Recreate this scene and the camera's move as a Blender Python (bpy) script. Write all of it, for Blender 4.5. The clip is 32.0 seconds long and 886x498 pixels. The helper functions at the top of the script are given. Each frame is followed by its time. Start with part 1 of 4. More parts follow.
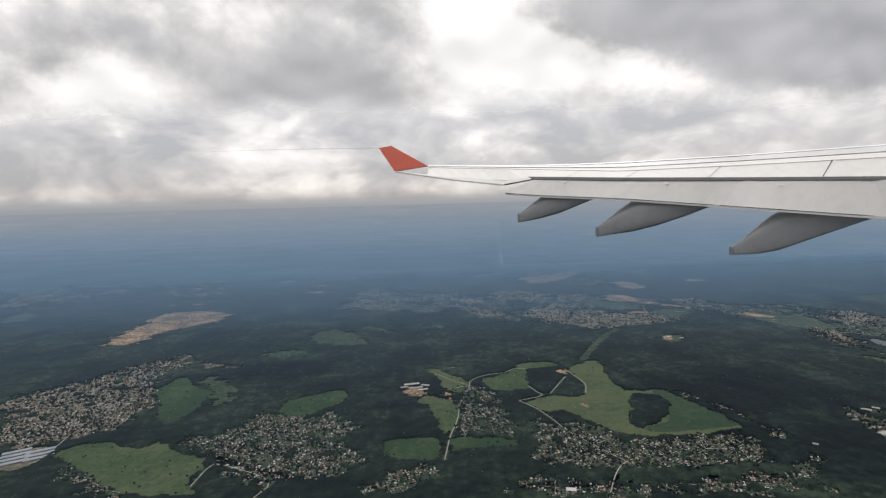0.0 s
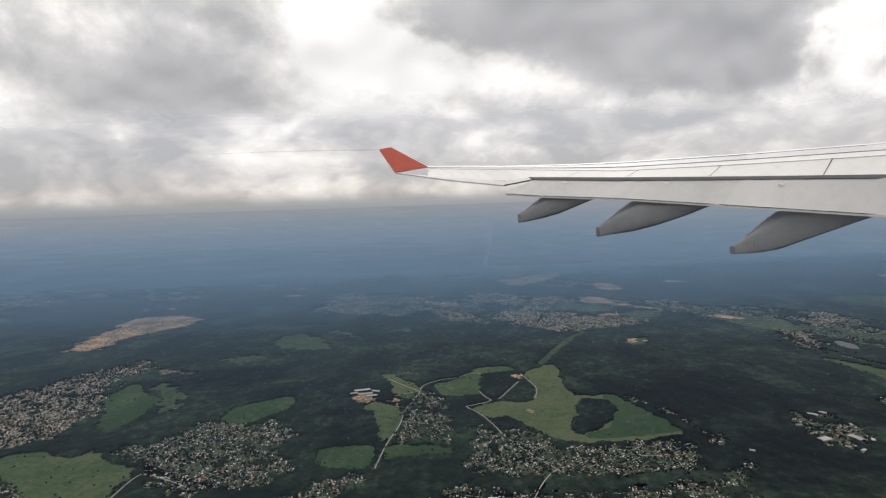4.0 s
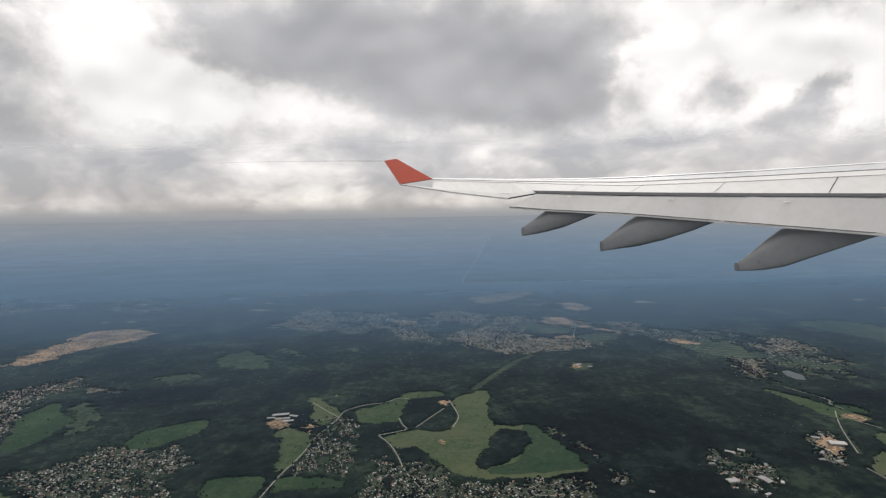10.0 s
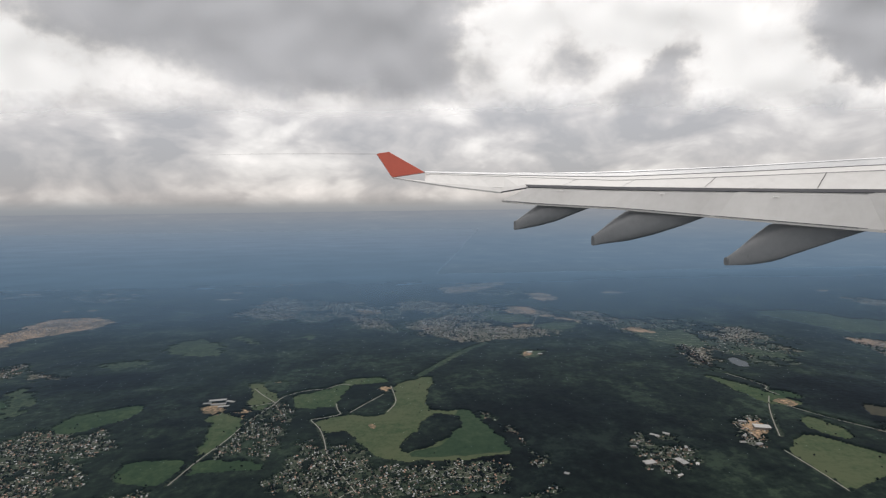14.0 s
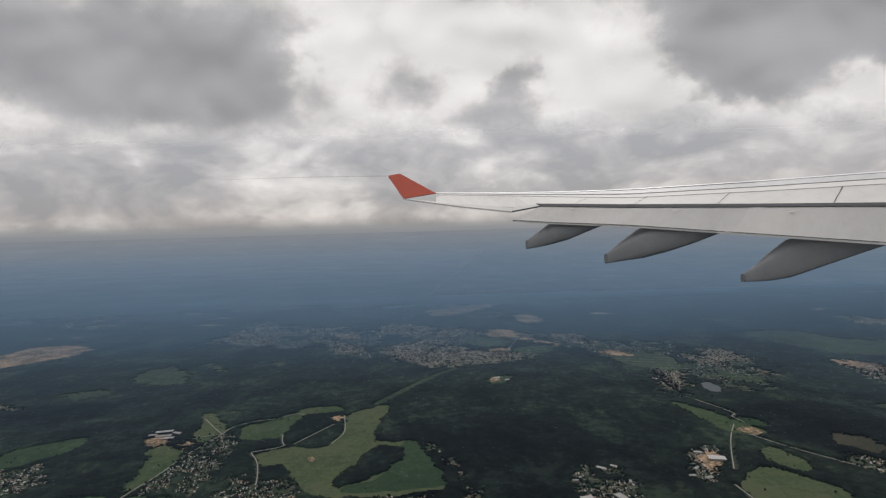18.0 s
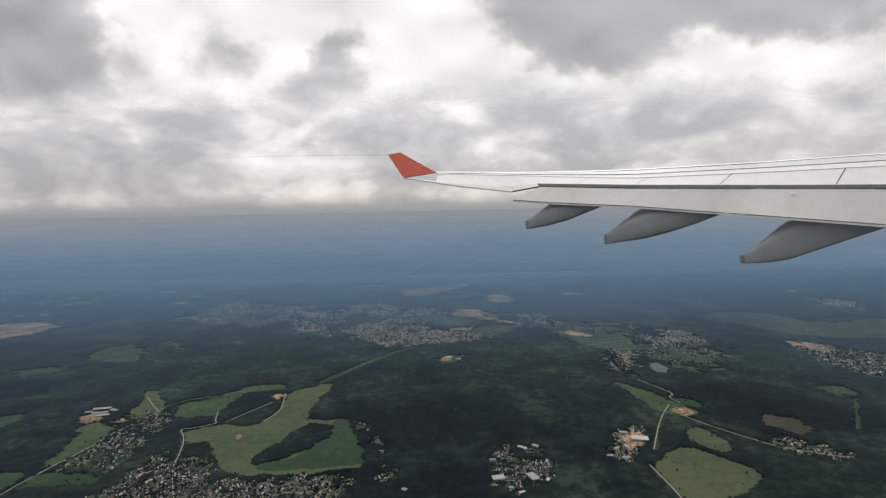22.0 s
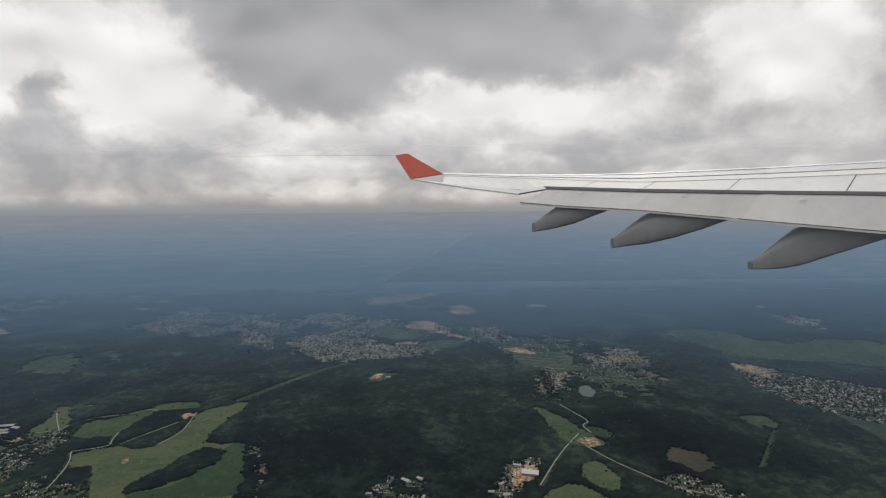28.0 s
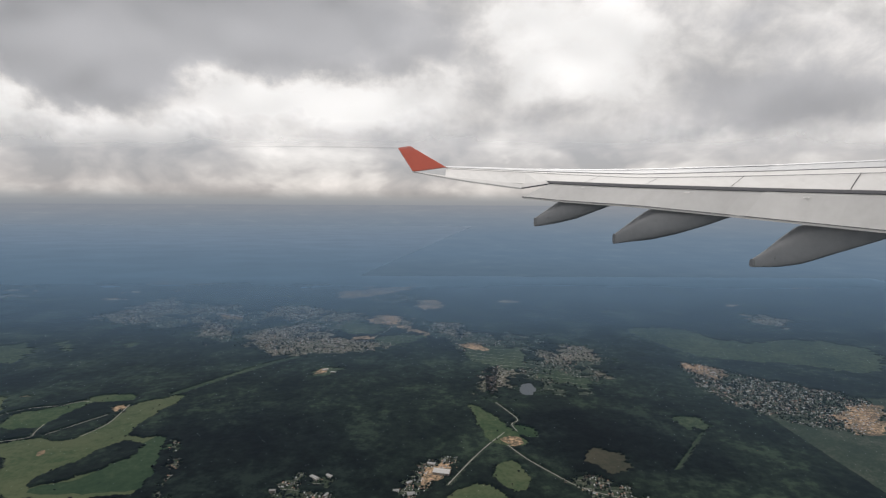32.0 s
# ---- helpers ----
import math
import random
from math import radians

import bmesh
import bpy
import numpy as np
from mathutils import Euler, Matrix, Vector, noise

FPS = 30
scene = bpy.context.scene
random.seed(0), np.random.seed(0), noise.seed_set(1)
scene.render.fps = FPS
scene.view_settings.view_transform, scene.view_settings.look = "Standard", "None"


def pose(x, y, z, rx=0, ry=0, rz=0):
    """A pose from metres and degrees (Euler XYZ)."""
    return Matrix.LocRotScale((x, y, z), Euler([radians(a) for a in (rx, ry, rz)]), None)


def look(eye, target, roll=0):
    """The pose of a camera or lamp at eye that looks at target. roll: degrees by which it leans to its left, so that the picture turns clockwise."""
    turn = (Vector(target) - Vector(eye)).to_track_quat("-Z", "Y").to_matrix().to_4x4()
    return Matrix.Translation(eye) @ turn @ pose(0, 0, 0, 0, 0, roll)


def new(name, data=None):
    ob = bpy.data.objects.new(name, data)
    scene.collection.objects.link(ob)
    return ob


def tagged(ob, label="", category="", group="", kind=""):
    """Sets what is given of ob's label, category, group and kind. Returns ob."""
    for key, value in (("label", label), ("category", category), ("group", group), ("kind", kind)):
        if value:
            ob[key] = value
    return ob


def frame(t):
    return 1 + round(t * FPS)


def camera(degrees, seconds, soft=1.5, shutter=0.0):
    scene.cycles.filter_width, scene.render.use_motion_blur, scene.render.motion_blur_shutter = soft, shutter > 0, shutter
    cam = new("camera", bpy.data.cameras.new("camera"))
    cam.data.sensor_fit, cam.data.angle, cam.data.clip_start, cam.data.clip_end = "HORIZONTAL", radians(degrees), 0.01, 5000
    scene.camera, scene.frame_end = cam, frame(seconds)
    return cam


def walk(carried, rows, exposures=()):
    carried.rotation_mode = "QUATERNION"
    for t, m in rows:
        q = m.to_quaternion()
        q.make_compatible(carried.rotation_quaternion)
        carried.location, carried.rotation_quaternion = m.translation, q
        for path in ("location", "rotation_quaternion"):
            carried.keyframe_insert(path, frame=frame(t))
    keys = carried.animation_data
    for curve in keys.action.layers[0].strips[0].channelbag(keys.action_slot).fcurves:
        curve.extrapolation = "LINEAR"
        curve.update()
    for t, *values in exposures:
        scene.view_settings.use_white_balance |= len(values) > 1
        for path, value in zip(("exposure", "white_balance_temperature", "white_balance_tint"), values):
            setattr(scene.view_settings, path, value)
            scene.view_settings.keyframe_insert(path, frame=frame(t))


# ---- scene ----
cam = camera(83.0, 32.0, soft=1.25)
# seconds, eye, yaw to the left, pitch, roll
ROWS = [
    (0, 0.00, -0.00, 15.65, -1.83, -5.10, -1.56),
    (0.5, 0.57, 0.03, 15.69, -1.78, -5.17, -1.58),
    (1, 1.13, 0.07, 15.71, -1.93, -5.22, -1.58),
    (1.5, 1.69, 0.10, 15.70, -2.04, -5.18, -1.72),
    (2, 2.25, 0.13, 15.70, -2.09, -5.22, -1.72),
    (2.5, 2.80, 0.17, 15.71, -2.00, -5.27, -1.67),
    (3, 3.34, 0.21, 15.73, -1.92, -5.25, -1.71),
    (3.5, 3.88, 0.26, 15.75, -1.80, -5.13, -1.84),
    (5.5, 5.98, 0.44, 15.71, -1.66, -4.77, -1.99),
    (6, 6.52, 0.49, 15.58, -1.70, -4.90, -1.74),
    (6.5, 7.07, 0.52, 15.40, -1.62, -4.86, -1.83),
    (7, 7.64, 0.55, 15.23, -1.50, -4.68, -1.72),
    (7.5, 8.24, 0.59, 15.17, -1.24, -4.51, -1.67),
    (8, 8.84, 0.66, 15.27, -0.94, -4.44, -1.48),
    (8.5, 9.45, 0.77, 15.50, -0.86, -4.30, -1.47),
    (9, 10.06, 0.90, 15.79, -0.97, -4.06, -1.54),
    (9.5, 10.66, 1.04, 16.12, -1.02, -3.91, -1.59),
    (10, 11.24, 1.16, 16.39, -1.27, -3.63, -1.01),
    (10.5, 11.81, 1.25, 16.53, -1.74, -3.36, -0.93),
    (11, 12.36, 1.29, 16.50, -2.12, -3.25, -0.94),
    (11.5, 12.90, 1.28, 16.33, -2.06, -3.28, -1.09),
    (12, 13.44, 1.23, 16.05, -1.82, -3.49, -1.07),
    (12.5, 13.98, 1.17, 15.77, -1.75, -3.71, -0.91),
    (13, 14.55, 1.13, 15.59, -1.70, -4.04, -0.70),
    (13.5, 15.13, 1.13, 15.56, -1.80, -4.27, -0.74),
    (14, 15.73, 1.16, 15.62, -2.10, -4.36, -0.74),
    (14.5, 16.37, 1.21, 15.63, -1.97, -4.22, -0.78),
    (16.5, 19.02, 1.47, 15.59, -1.69, -4.23, -0.61),
    (17, 19.68, 1.57, 15.60, -1.54, -2.85, -1.22),
    (17.5, 20.34, 1.70, 15.70, -1.04, -1.81, -1.61),
    (18, 20.98, 1.83, 15.82, -0.71, -2.02, -1.63),
    (18.5, 21.60, 1.94, 15.90, -0.31, -3.24, -1.58),
    (19, 22.21, 2.01, 15.90, 0.24, -3.90, -1.70),
    (19.5, 22.82, 2.06, 15.82, -0.27, -4.35, -1.51),
    (20, 23.45, 2.10, 15.65, -0.76, -4.73, -1.19),
    (20.5, 24.08, 2.12, 15.48, -0.91, -4.93, -1.06),
    (21, 24.73, 2.16, 15.42, -0.83, -4.90, -1.27),
    (21.5, 25.40, 2.22, 15.47, -0.43, -4.61, -1.19),
    (22, 26.09, 2.30, 15.60, -0.59, -4.34, -1.29),
    (22.5, 26.79, 2.40, 15.75, -0.89, -4.17, -1.18),
    (23, 27.48, 2.52, 15.91, -0.95, -4.03, -1.04),
    (23.5, 28.17, 2.64, 16.10, -0.97, -3.98, -1.46),
    (24, 28.84, 2.77, 16.34, -0.97, -3.91, -1.83),
    (24.5, 29.48, 2.90, 16.60, -0.66, -3.78, -1.96),
    (25, 30.11, 3.03, 16.81, -0.49, -3.49, -1.80),
    (25.5, 30.74, 3.13, 16.92, -0.49, -3.38, -1.35),
    (27.5, 33.25, 3.36, 16.95, -0.09, -4.22, -0.51),
    (28, 33.89, 3.41, 16.93, 0.17, -4.18, -0.52),
    (28.5, 34.55, 3.44, 16.86, 0.52, -4.20, -0.19),
    (29, 35.22, 3.48, 16.78, 0.69, -4.47, 0.03),
    (29.5, 35.91, 3.52, 16.73, 0.68, -4.85, 0.24),
    (30, 36.62, 3.58, 16.75, 0.52, -5.13, 0.39),
    (30.5, 37.34, 3.66, 16.82, 0.41, -5.22, 0.41),
    (31, 38.06, 3.73, 16.90, 0.43, -5.16, 0.43),
    (31.5, 38.80, 3.81, 17.00, 0.54, -5.03, 0.40),
    (32, 39.55, 3.89, 17.10, 0.42, -4.95, 0.25),
]


def aim(x, y, z, yaw, pitch, roll):
    a, p = radians(yaw), radians(pitch)
    return look((x, y, z), (x - math.sin(a) * math.cos(p) * 10, y + math.cos(a) * math.cos(p) * 10, z + math.sin(p) * 10), roll)


walk(cam, [(t, aim(*row)) for t, *row in ROWS], [(0.0, 0.28), (5.0, 0.24), (9.0, 0.22), (13.0, 0.12), (14.5, 0.12), (17.0, 0.12), (17.7, -0.1), (18.3, -0.16), (19.0, 0.1), (20.0, 0.16), (24.0, 0.12), (26.0, 0.06), (28.0, -0.02), (29.5, 0.04), (31.0, 0.09), (32.0, 0.09)])

# ---------------------------------------------------------------- sky and sun
SUN_UP, SUN_TURN = radians(48), radians(12)
world = bpy.data.worlds.new("overcast_sky")
scene.world = world
world.use_nodes = True
wn, wl = world.node_tree.nodes, world.node_tree.links
wn.clear()


def node(tree, kind, **values):
    n = tree.nodes.new(kind)
    for key, v in values.items():
        n.inputs[key].default_value = v
    return n


def ramp(tree, src, stops):
    n = tree.nodes.new("ShaderNodeValToRGB")
    el = n.color_ramp.elements
    while len(el) < len(stops):
        el.new(0.5)
    for e, (p, c) in zip(el, stops):
        e.position, e.color = p, (*c, 1)
    tree.links.new(src, n.inputs[0])
    return n.outputs[0]


def math_node(tree, op, a, b, clamp=False):
    n = tree.nodes.new("ShaderNodeMath")
    n.operation, n.use_clamp = op, clamp
    for i, v in enumerate((a, b)):
        if isinstance(v, (int, float)):
            n.inputs[i].default_value = v
        else:
            tree.links.new(v, n.inputs[i])
    return n.outputs[0]


def mix(tree, fac, a, b, mode="MIX"):
    n = tree.nodes.new("ShaderNodeMix")
    n.data_type, n.blend_type = "RGBA", mode
    for slot, v in ((0, fac), (6, a), (7, b)):
        if isinstance(v, (int, float)):
            n.inputs[slot].default_value = v
        elif isinstance(v, tuple):
            n.inputs[slot].default_value = (*v, 1)
        else:
            tree.links.new(v, n.inputs[slot])
    return n.outputs[2]


def noise_of(tree, vec, scale, detail=4.0, rough=0.55, stretch=None, lacunarity=2.0, warp=0.0):
    if stretch:
        m = tree.nodes.new("ShaderNodeMapping")
        m.inputs["Scale"].default_value = stretch
        tree.links.new(vec, m.inputs[0])
        vec = m.outputs[0]
    n = node(tree, "ShaderNodeTexNoise", Scale=scale, Detail=detail, Roughness=rough, Lacunarity=lacunarity, Distortion=warp)
    tree.links.new(vec, n.inputs["Vector"])
    return n.outputs[0]


def billows(tree, vec, scale):
    """Round heaped puffs: low inside a puff, high between puffs."""
    soft = node(tree, "ShaderNodeTexNoise", Scale=scale * 2.2, Detail=3.0)
    tree.links.new(vec, soft.inputs["Vector"])
    bend = tree.nodes.new("ShaderNodeVectorMath")
    bend.operation = "MULTIPLY_ADD"
    bend.inputs[1].default_value = (0.55 / scale,) * 3
    tree.links.new(soft.outputs["Color"], bend.inputs[0])
    tree.links.new(vec, bend.inputs[2])
    v = tree.nodes.new("ShaderNodeTexVoronoi")
    v.feature = "SMOOTH_F1"
    v.inputs["Scale"].default_value, v.inputs["Detail"].default_value, v.inputs["Roughness"].default_value = scale, 3.0, 0.5
    tree.links.new(bend.outputs[0], v.inputs["Vector"])
    return v.outputs["Distance"]


wt = world.node_tree
coord = wt.nodes.new("ShaderNodeTexCoord")
sep = wt.nodes.new("ShaderNodeSeparateXYZ")
wt.links.new(coord.outputs["Generated"], sep.inputs[0])
up = sep.outputs[2]
sky = wt.nodes.new("ShaderNodeTexSky")
sky.sky_type, sky.sun_disc, sky.sun_elevation, sky.sun_rotation = "NISHITA", False, SUN_UP, SUN_TURN
LEVELS = [(-0.9, (0.03, 0.04, 0.045)), (-0.25, (0.045, 0.06, 0.068)), (-0.12, (0.085, 0.115, 0.15)), (-0.04, (0.18, 0.21, 0.25)), (0.0, (0.235, 0.255, 0.285)),
          (0.012, (0.275, 0.288, 0.31)), (0.018, (0.37, 0.365, 0.37)), (0.028, (0.53, 0.505, 0.495)), (0.04, (0.60, 0.57, 0.555)), (0.085, (0.64, 0.62, 0.61)), (0.25, (0.80, 0.785, 0.775)), (0.65, (1.7, 1.68, 1.65))]
bands = ramp(wt, math_node(wt, "MULTIPLY", math_node(wt, "ADD", up, 1.0), 0.5), [((u + 1) / 2, c) for u, c in LEVELS])
flat = wt.nodes.new("ShaderNodeMapping")
flat.inputs["Scale"].default_value = (1.0, 1.0, 1.9)
wt.links.new(coord.outputs["Generated"], flat.inputs[0])
puffs = noise_of(wt, flat.outputs[0], 6.0, 8.0, 0.54, warp=0.4)
puffs = math_node(wt, "SUBTRACT", math_node(wt, "ADD", puffs, 0.27), math_node(wt, "MULTIPLY", billows(wt, flat.outputs[0], 6.0), 0.4))
light = ramp(wt, puffs, [(0.30, (0.58, 0.59, 0.62)), (0.46, (0.80, 0.79, 0.80)), (0.58, (1.06, 1.05, 1.04)), (0.72, (1.34, 1.32, 1.3))])
fade = ramp(wt, up, [(0.008, (0, 0, 0)), (0.024, (1, 1, 1))])
clouds = mix(wt, fade, bands, mix(wt, 1.0, bands, light, "MULTIPLY"))
total = mix(wt, 0.006, clouds, sky.outputs[0], "ADD")
back = node(wt, "ShaderNodeBackground", Strength=1.0)
wt.links.new(total, back.inputs[0])
wt.links.new(back.outputs[0], wt.nodes.new("ShaderNodeOutputWorld").inputs[0])

sun = new("sun", bpy.data.lights.new("sun", "SUN"))
sun.data.energy, sun.data.angle, sun.data.color = 0.7, radians(12), (1.0, 0.96, 0.91)
sun.matrix_world = look((0, 0, 100), Vector((0, 0, 100)) - Vector((math.sin(SUN_TURN) * math.cos(SUN_UP), math.cos(SUN_TURN) * math.cos(SUN_UP), math.sin(SUN_UP))))


# ---------------------------------------------------------------- materials
def material(name, stops, scale=1.0, fine=12.0, rough=0.9, sheen=0.0, bump=0.0, metal=0.0, spec=0.3, per_object=0.0, per_island=0.0, tint=(0.45, 0.66, 1.0), stretch=None, weave=0.35, span=(0.34, 0.66)):
    """Colour between the stops by large patches and fine grain."""
    m = bpy.data.materials.new(name)
    m.use_nodes = True
    t = m.node_tree
    b = t.nodes["Principled BSDF"]
    pos = t.nodes.new("ShaderNodeNewGeometry").outputs["Position"]
    big = noise_of(t, pos, scale * 0.4, 3.0, 0.6, stretch)
    mid = noise_of(t, pos, scale * 3, 3.0, 0.6, stretch)
    small = noise_of(t, pos, fine, 4.0, 0.65, stretch)
    f = math_node(t, "ADD", math_node(t, "MULTIPLY", big, (1.0 - weave) * 0.6), math_node(t, "MULTIPLY", mid, (1.0 - weave) * 0.4))
    f = math_node(t, "ADD", f, math_node(t, "MULTIPLY", small, weave))
    if per_object:
        f = math_node(t, "ADD", f, math_node(t, "MULTIPLY", math_node(t, "SUBTRACT", t.nodes.new("ShaderNodeObjectInfo").outputs["Random"], 0.5), per_object))
    if per_island:
        f = math_node(t, "ADD", f, math_node(t, "MULTIPLY", math_node(t, "SUBTRACT", t.nodes.new("ShaderNodeNewGeometry").outputs["Random Per Island"], 0.5), per_island))
    n = len(stops)
    col = ramp(t, f, [(span[0] + (span[1] - span[0]) * i / max(1, n - 1), c) for i, c in enumerate(stops)])
    t.links.new(col, b.inputs["Base Color"])
    b.inputs["Roughness"].default_value, b.inputs["Metallic"].default_value = rough, metal
    b.inputs["Specular IOR Level"].default_value = spec
    # blue-tinted sheen imitates air haze where surfaces are seen at low angles
    b.inputs["Sheen Weight"].default_value, b.inputs["Sheen Roughness"].default_value = sheen * 0.5, 0.21
    b.inputs["Sheen Tint"].default_value = (*tint, 1)
    if bump:
        bn = node(t, "ShaderNodeBump", Strength=bump, Distance=0.03)
        t.links.new(small, bn.inputs["Height"])
        t.links.new(bn.outputs[0], b.inputs["Normal"])
    return m


FOREST = material("forest_canopy", [(0.0026, 0.0049, 0.0046), (0.0053, 0.0088, 0.007), (0.0098, 0.0158, 0.0115), (0.024, 0.036, 0.023)], 0.42, 4.0, 0.95, 0.64, 0.0, spec=0.05, weave=0.2, span=(0.40, 0.60))


def darken_ovals(m, stands):
    """Makes the canopy colour darker and bluer inside ragged ovals."""
    t = m.node_tree
    col = t.nodes["Principled BSDF"].inputs["Base Color"]
    plain_tone = col.links[0].from_socket
    pos = t.nodes.new("ShaderNodeNewGeometry").outputs["Position"]
    ragged = noise_of(t, pos, 0.16, 5.0, 0.6)
    mask = None
    for x, y, rx, ry in stands:
        d = t.nodes.new("ShaderNodeMapping")
        d.inputs["Location"].default_value, d.inputs["Scale"].default_value = (-x / rx, -y / ry, 0), (1 / rx, 1 / ry, 0)
        t.links.new(pos, d.inputs[0])
        n = t.nodes.new("ShaderNodeVectorMath")
        n.operation = "LENGTH"
        t.links.new(d.outputs[0], n.inputs[0])
        k = math_node(t, "MULTIPLY", math_node(t, "SUBTRACT", math_node(t, "ADD", math_node(t, "MULTIPLY", ragged, 1.6), 0.2), n.outputs["Value"]), 2.2, True)
        mask = k if mask is None else math_node(t, "MAXIMUM", mask, k)
    darkened = mix(t, 1.0, plain_tone, (0.42, 0.44, 0.56), "MULTIPLY")
    t.links.new(mix(t, mask, plain_tone, darkened), col)


darken_ovals(FOREST, [(25, 36, 12, 12), (-1, 40, 5, 4.5), (52, 40, 9, 8), (-14, 48, 9, 4)])
SCRUB = material("scrub_ground", [(0.012, 0.018, 0.014), (0.024, 0.034, 0.023), (0.06, 0.062, 0.046)], 0.9, 6.0, 0.95, 0.75, spec=0.05)
FIELD = material("meadow_grass", [(0.018, 0.033, 0.017), (0.032, 0.050, 0.024), (0.056, 0.066, 0.035)], 0.6, 3.5, 0.95, 0.5, weave=0.3, spec=0.05, per_object=0.22, span=(0.38, 0.62))
MEADOW_DARK = material("unmown_grass", [(0.013, 0.026, 0.015), (0.021, 0.037, 0.020), (0.034, 0.05, 0.028)], 0.5, 3.0, 0.95, 0.5, weave=0.3, spec=0.05)
GLADE = material("far_meadow", [(0.014, 0.024, 0.016), (0.027, 0.040, 0.024), (0.048, 0.062, 0.036)], 0.5, 3.0, 0.95, 0.55, spec=0.05, weave=0.4, span=(0.38, 0.62))
HEATH = material("dry_heath", [(0.02, 0.024, 0.017), (0.034, 0.033, 0.023), (0.052, 0.046, 0.032)], 0.7, 3.0, 0.95, 0.6, spec=0.05)
SAND = material("bare_sand", [(0.03, 0.036, 0.024), (0.13, 0.095, 0.062), (0.40, 0.27, 0.165)], 0.9, 4.0, 0.95, 0.65, weave=0.5, spec=0.05, span=(0.4, 0.6))
ROAD = material("pale_road", [(0.15, 0.14, 0.12), (0.25, 0.235, 0.205)], 1.0, 9.0, 0.9, 0.15)
TOWN = material("garden_plots", [(0.026, 0.032, 0.022), (0.075, 0.072, 0.052), (0.20, 0.17, 0.135)], 1.2, 5.0, 0.95, 0.6, weave=0.5, spec=0.05, span=(0.36, 0.64))
GARDEN = material("green_gardens", [(0.014, 0.021, 0.014), (0.03, 0.04, 0.026), (0.10, 0.092, 0.07)], 1.6, 8.0, 0.95, 0.6, weave=0.5, spec=0.05, span=(0.36, 0.66))
WATER = material("still_water", [(0.02, 0.028, 0.036), (0.03, 0.04, 0.05)], 0.5, 3.0, 0.4, 0.0, spec=0.15)
WALL = material("plaster_wall", [(0.14, 0.12, 0.1), (0.19, 0.165, 0.14), (0.37, 0.345, 0.31)], 3.0, 20.0, 0.9, sheen=0.6, per_object=0.55, per_island=0.6)
ROOF_GREY = material("metal_roof", [(0.05, 0.055, 0.06), (0.12, 0.12, 0.12), (0.17, 0.166, 0.162), (0.38, 0.38, 0.37)], 2.0, 20.0, 0.6, sheen=0.6, per_object=0.6, per_island=0.65)
ROOF_BROWN = material("tiled_roof", [(0.06, 0.04, 0.033), (0.16, 0.095, 0.07), (0.34, 0.20, 0.145)], 2.0, 20.0, 0.85, sheen=0.6, per_object=0.6, per_island=0.65)
WING = material("wing_paint", [(0.49, 0.475, 0.455), (0.54, 0.525, 0.505), (0.58, 0.565, 0.545)], 0.002, 0.02, 0.6, spec=0.2)
WING_EDGE = material("bare_metal_edge", [(0.46, 0.46, 0.465), (0.54, 0.54, 0.545)], 0.002, 0.02, 0.4, metal=0.4)
SLAT = material("slat_paint", [(0.34, 0.345, 0.35), (0.40, 0.40, 0.40), (0.45, 0.445, 0.44)], 0.003, 0.02, 0.45, spec=0.4)
HINGE_WHITE = material("white_paint", [(0.7, 0.68, 0.65), (0.78, 0.76, 0.73)], 0.01, 0.05, 0.6)
FAIRING = material("fairing_paint", [(0.17, 0.175, 0.18), (0.235, 0.24, 0.245)], 0.004, 0.02, 0.28, spec=0.8)
RED = material("red_paint", [(0.62, 0.125, 0.078), (0.69, 0.148, 0.095)], 0.004, 0.03, 0.45, spec=0.5)
CAP = material("cap_paint", [(0.15, 0.155, 0.16), (0.20, 0.205, 0.21)], 0.01, 0.05, 0.5)
SEAM = material("panel_seam", [(0.16, 0.16, 0.165), (0.24, 0.24, 0.245)], 0.01, 0.05, 0.7)
DARK = material("dark_gap", [(0.03, 0.03, 0.035), (0.05, 0.05, 0.055)], 0.01, 0.05, 0.7)


# dark (+) and bright (-) cloud banks painted into the sheet's colour, along the flight: x, height index, half widths,
# amount
TONES_WEST = [
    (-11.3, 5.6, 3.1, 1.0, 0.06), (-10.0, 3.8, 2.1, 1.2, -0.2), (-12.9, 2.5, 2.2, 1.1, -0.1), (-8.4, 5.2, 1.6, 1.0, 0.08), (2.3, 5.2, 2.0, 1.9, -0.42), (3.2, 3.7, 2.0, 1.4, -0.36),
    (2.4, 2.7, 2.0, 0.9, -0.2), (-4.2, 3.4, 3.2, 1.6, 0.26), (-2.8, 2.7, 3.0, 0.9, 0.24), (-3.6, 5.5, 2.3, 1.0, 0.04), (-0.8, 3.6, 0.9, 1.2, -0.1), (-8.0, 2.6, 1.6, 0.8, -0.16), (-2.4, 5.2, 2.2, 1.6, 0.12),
]
